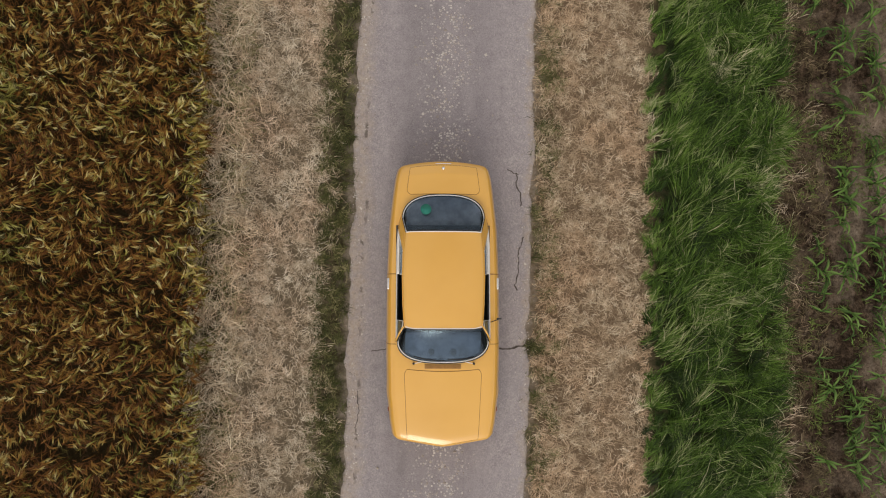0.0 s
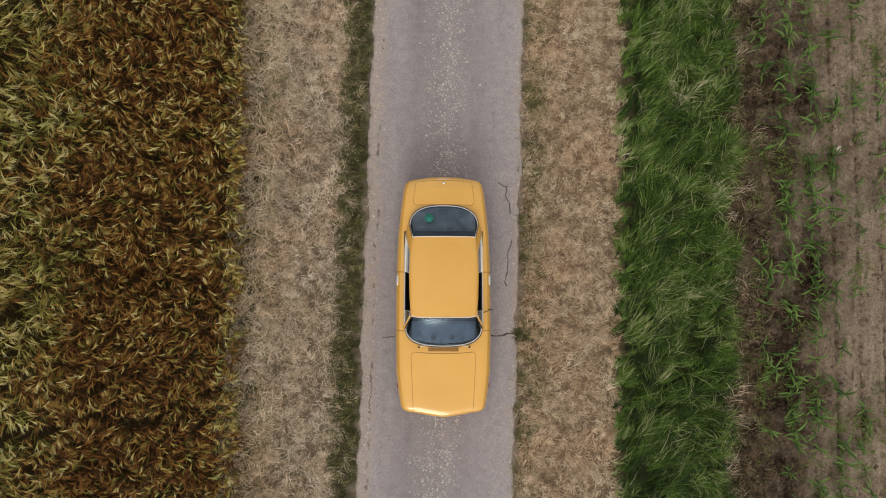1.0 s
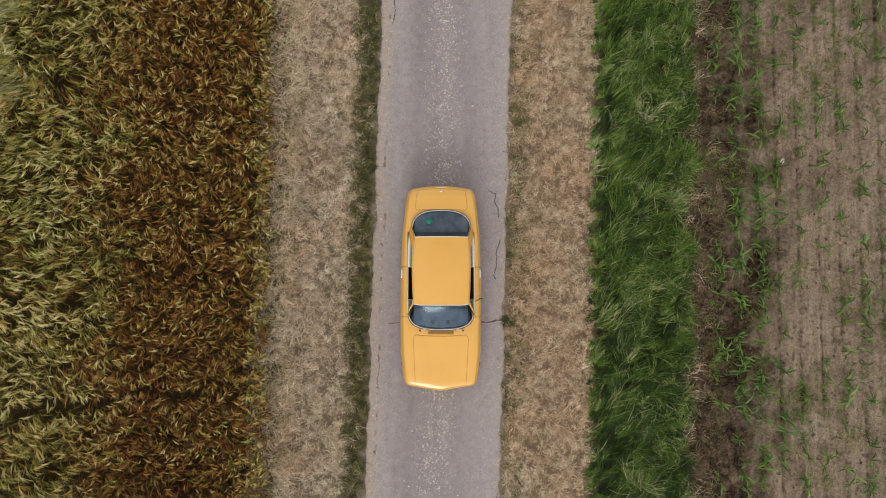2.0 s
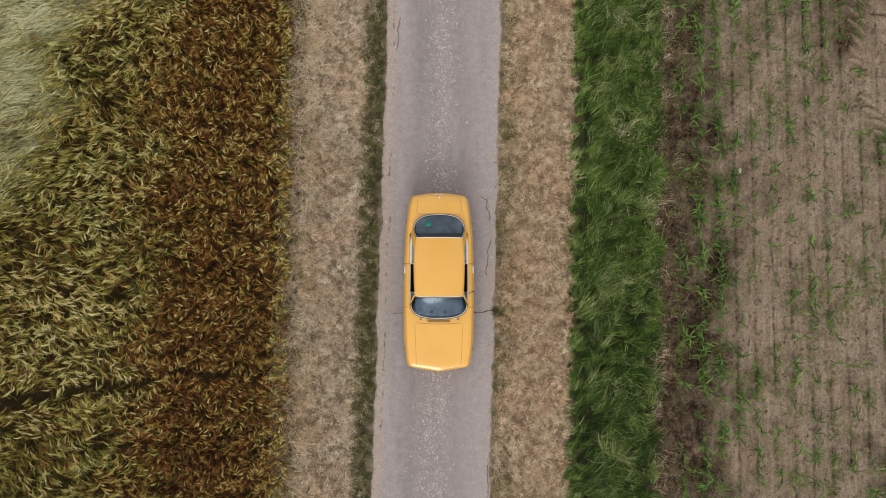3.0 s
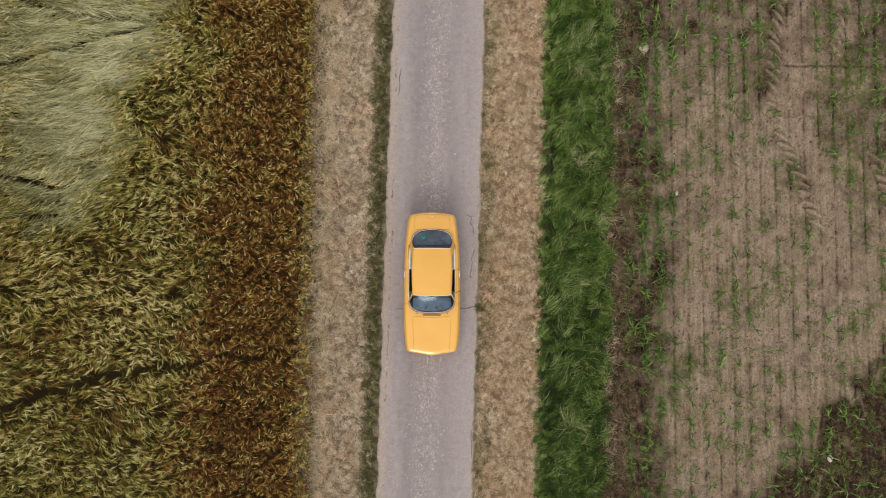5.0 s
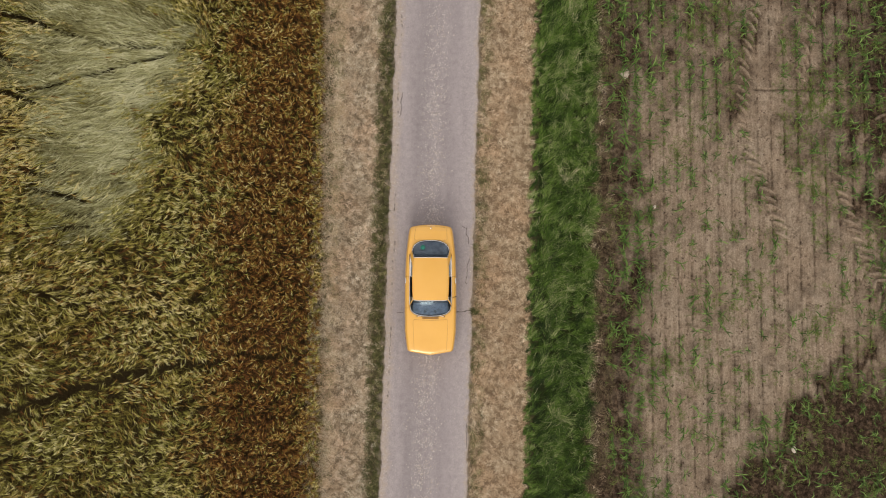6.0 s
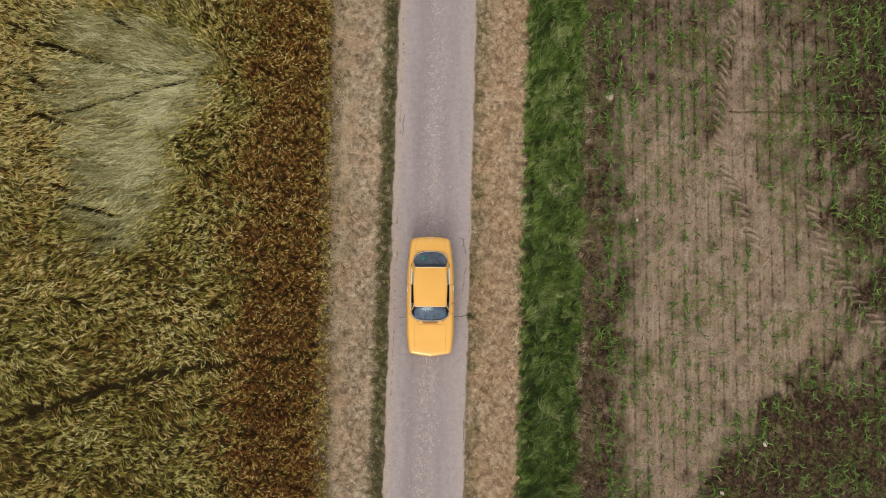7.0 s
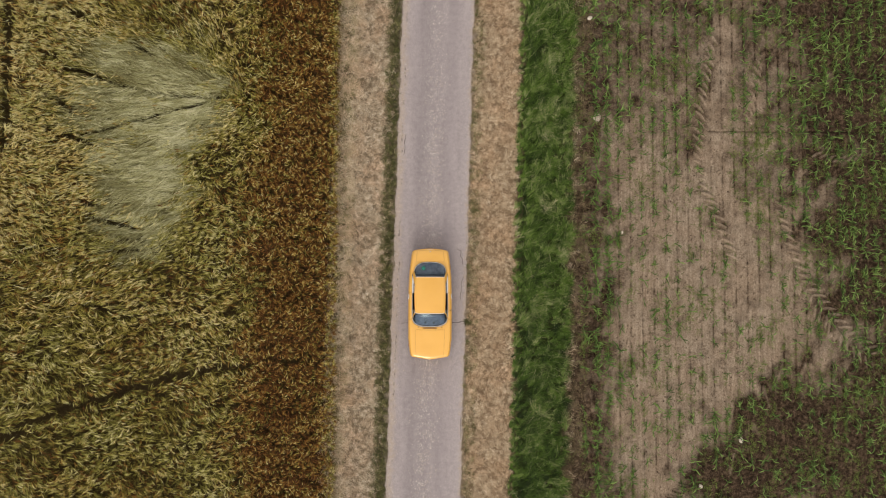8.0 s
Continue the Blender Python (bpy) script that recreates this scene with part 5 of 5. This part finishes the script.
    for s in (-1, 1):
        part("side_lining", box_bm(s * 0.63 - 0.02, s * 0.63 + 0.012, -1.1, 0.5, 0.34, 0.895, 0.006), M_DARK, car)
        part("seat", box_bm(s * 0.31 - 0.24, s * 0.31 + 0.24, -0.75, -0.25, 0.42, 0.58, 0.05, 3), M_SEAT, car)
        bm = box_bm(s * 0.31 - 0.23, s * 0.31 + 0.23, -0.06, 0.06, 0.0, 0.52, 0.045, 3)
        bmesh.ops.transform(bm, matrix=Matrix.Translation((0, -0.25, 0.52)) @ Matrix.Rotation(radians(-18), 4, "X"), verts=bm.verts)
        part("backrest", bm, M_SEAT, car)
    part("rear_bench", box_bm(-0.56, 0.56, 0.12, 0.44, 0.42, 0.88, 0.06, 3), M_SEAT, car)
    ring = [(0.33 + 0.19 * math.cos(a), -0.86 - 0.07 * math.sin(a), 0.80 + 0.175 * math.sin(a)) for a in np.linspace(0, 2 * math.pi, 28, endpoint=False)]
    part("steering_wheel", tube_bm(ring, 0.012, 8, True), M_DARK, car)
    bx, by, bz = (-0.238, 0.70, 0.0)
    f = (by - 0.385) / (0.91 - 0.385)
    bm = disc_bm((0, 0, 0), 0.073, 0.004, sides=28)
    bmesh.ops.scale(bm, vec=(1, 1.22, 1), verts=bm.verts)
    slope = math.atan2(0.925 - 1.25, 0.915 - 0.385)
    bmesh.ops.transform(bm, matrix=Matrix.Translation((bx, by, 1.262 + (0.925 - 1.255) * f + 0.022 * math.sin(math.pi * f) + 0.004)) @ Matrix.Rotation(slope, 4, "X"), verts=bm.verts)
    part("sticker", bm, M_TEAL, car, "round teal sticker on the rear window")


def make_wheels(car):
    for a in AXLES:
        for s in (-1, 1):
            t = part("tyre", disc_bm((s * 0.665, a, 0.30), 0.30, 0.165, "x", 40, 0.035), M_RUBBER, car, "black rubber tyre")
            part("rim", disc_bm((s * 0.70, a, 0.30), 0.19, 0.10, "x", 32, 0.012), M_STEEL, t, "silver steel rim")
    part("underbody", box_bm(-0.60, 0.60, -2.3, 1.25, 0.20, 0.30, 0.03), M_RUBBER, car, "dark underbody")


def make_fittings(car):
    hood = make_lid("bonnet", car, lambda y: curve(y, [(-2.41, 0.485), (-2.2, 0.497), (-1.55, 0.525), (-1.50, 0.515), (-1.475, 0.49)]), -2.41, -1.475, "orange-yellow bonnet with a fine panel gap", -0.028)
    trunk = make_lid("boot_lid", car, lambda y: curve(y, [(0.92, 0.455), (0.94, 0.485), (0.975, 0.5), (1.27, 0.462)]), 0.92, 1.275, "orange-yellow boot lid with a fine panel gap")
    part("badge", disc_bm((0.0, 1.302, deck(1.225) + 0.018), 0.02, 0.008, sides=20), M_CHROME, trunk, "small round silver badge")
    part("boot_handle", tube_bm([(x, 1.372 - 0.25 * x * x, deck(1.295) + 0.020) for x in np.linspace(-0.11, 0.11, 9)], 0.004, 6), M_TRIM, trunk, "thin bright handle bar")
    # scuttle vent in slats
    vent = part("scuttle_vent", box_bm(-0.25, 0.245, -1.462, -1.405, deck(-1.43) + 0.004, deck(-1.43) + 0.015, 0.003), M_VENT, car, "slotted air intake in dulled yellow")
    for i in range(24):
        x = -0.238 + i * 0.0205
        part("slat", box_bm(x, x + 0.009, -1.458, -1.409, deck(-1.43) + 0.013, deck(-1.43) + 0.021, 0), M_VENT, vent, "", False)
    # wipers
    for x0, x1 in ((-0.40, 0.02), (0.06, 0.42)):
        w = part("wiper", tube_bm([(x0 + (x1 - x0) * t, ws_bottom(x0 + (x1 - x0) * t)[1] + 0.045 - 0.02 * t, 0.968) for t in np.linspace(0, 1, 8)], 0.007, 6), M_RUBBER, car, "black wiper blade")
        xp = -0.40 if x0 < 0 else 0.42
        part("wiper_arm", tube_bm([(xp, -1.388, 0.93), (xp * 0.88, -1.378, 0.95), (xp * 0.72, -1.362, 0.965)], 0.005, 6), M_TRIM, w, "bright wiper arm")
        part("wiper_pivot", disc_bm((xp, -1.39, 0.93), 0.016, 0.035, sides=14), M_RUBBER, w)
    for s in (-1, 1):
        x = s * half_width(-0.3) * 0.955
        h = part("door_handle", box_bm(x - 0.02, x + 0.02, -0.385, -0.225, 0.765, 0.80, 0.010, 2), M_CHROME, car, "bright chrome door handle")
        part("door_gap", tube_bm([(s * half_width(-0.17) * f, -0.172, 0.21 + (deck(-0.17) - 0.21) * g) for f, g in FRACS[1:8]], 0.005, 6), M_GAP, car)
        part("door_gap", tube_bm([(s * half_width(-1.13) * f, -1.13, 0.21 + (deck(-1.13) - 0.21) * g) for f, g in FRACS[1:8]], 0.004, 6), M_GAP, car)
        part("headlamp", disc_bm((s * 0.52, -2.462, 0.56), 0.085, 0.04, "y", 24, 0.01), M_HEAD, car, "round headlamp")
        part("tail_lamp", box_bm(s * 0.48 - 0.09, s * 0.48 + 0.09, 1.32, 1.372, 0.52, 0.62, 0.01), M_LAMP, car, "red tail lamp")
        part("marker_lamp", box_bm(s * half_width(-2.05) - 0.008, s * half_width(-2.05) + 0.005, -2.09, -2.03, 0.57, 0.60, 0.005), M_LAMP, car, "small dark side marker")
    part("grille", box_bm(-0.30, 0.30, -2.51, -2.45, 0.46, 0.58, 0.012), M_RUBBER, car, "black grille")
    m = part("door_mirror", tube_bm([(0.655, -0.83, 0.905), (0.72, -0.80, 0.95), (0.77, -0.78, 0.955)], 0.006, 6), M_RUBBER, car, "slim dark mirror arm")
    part("mirror_head", box_bm(0.73, 0.795, -0.788, -0.770, 0.93, 0.985, 0.006, 2), M_DARK, m)


car = tagged(new("car"), "glossy orange-yellow vintage two-door coupe parked on the asphalt lane", "car")
make_body(car)
make_cabin(car)
make_wheels(car)
make_fittings(car)
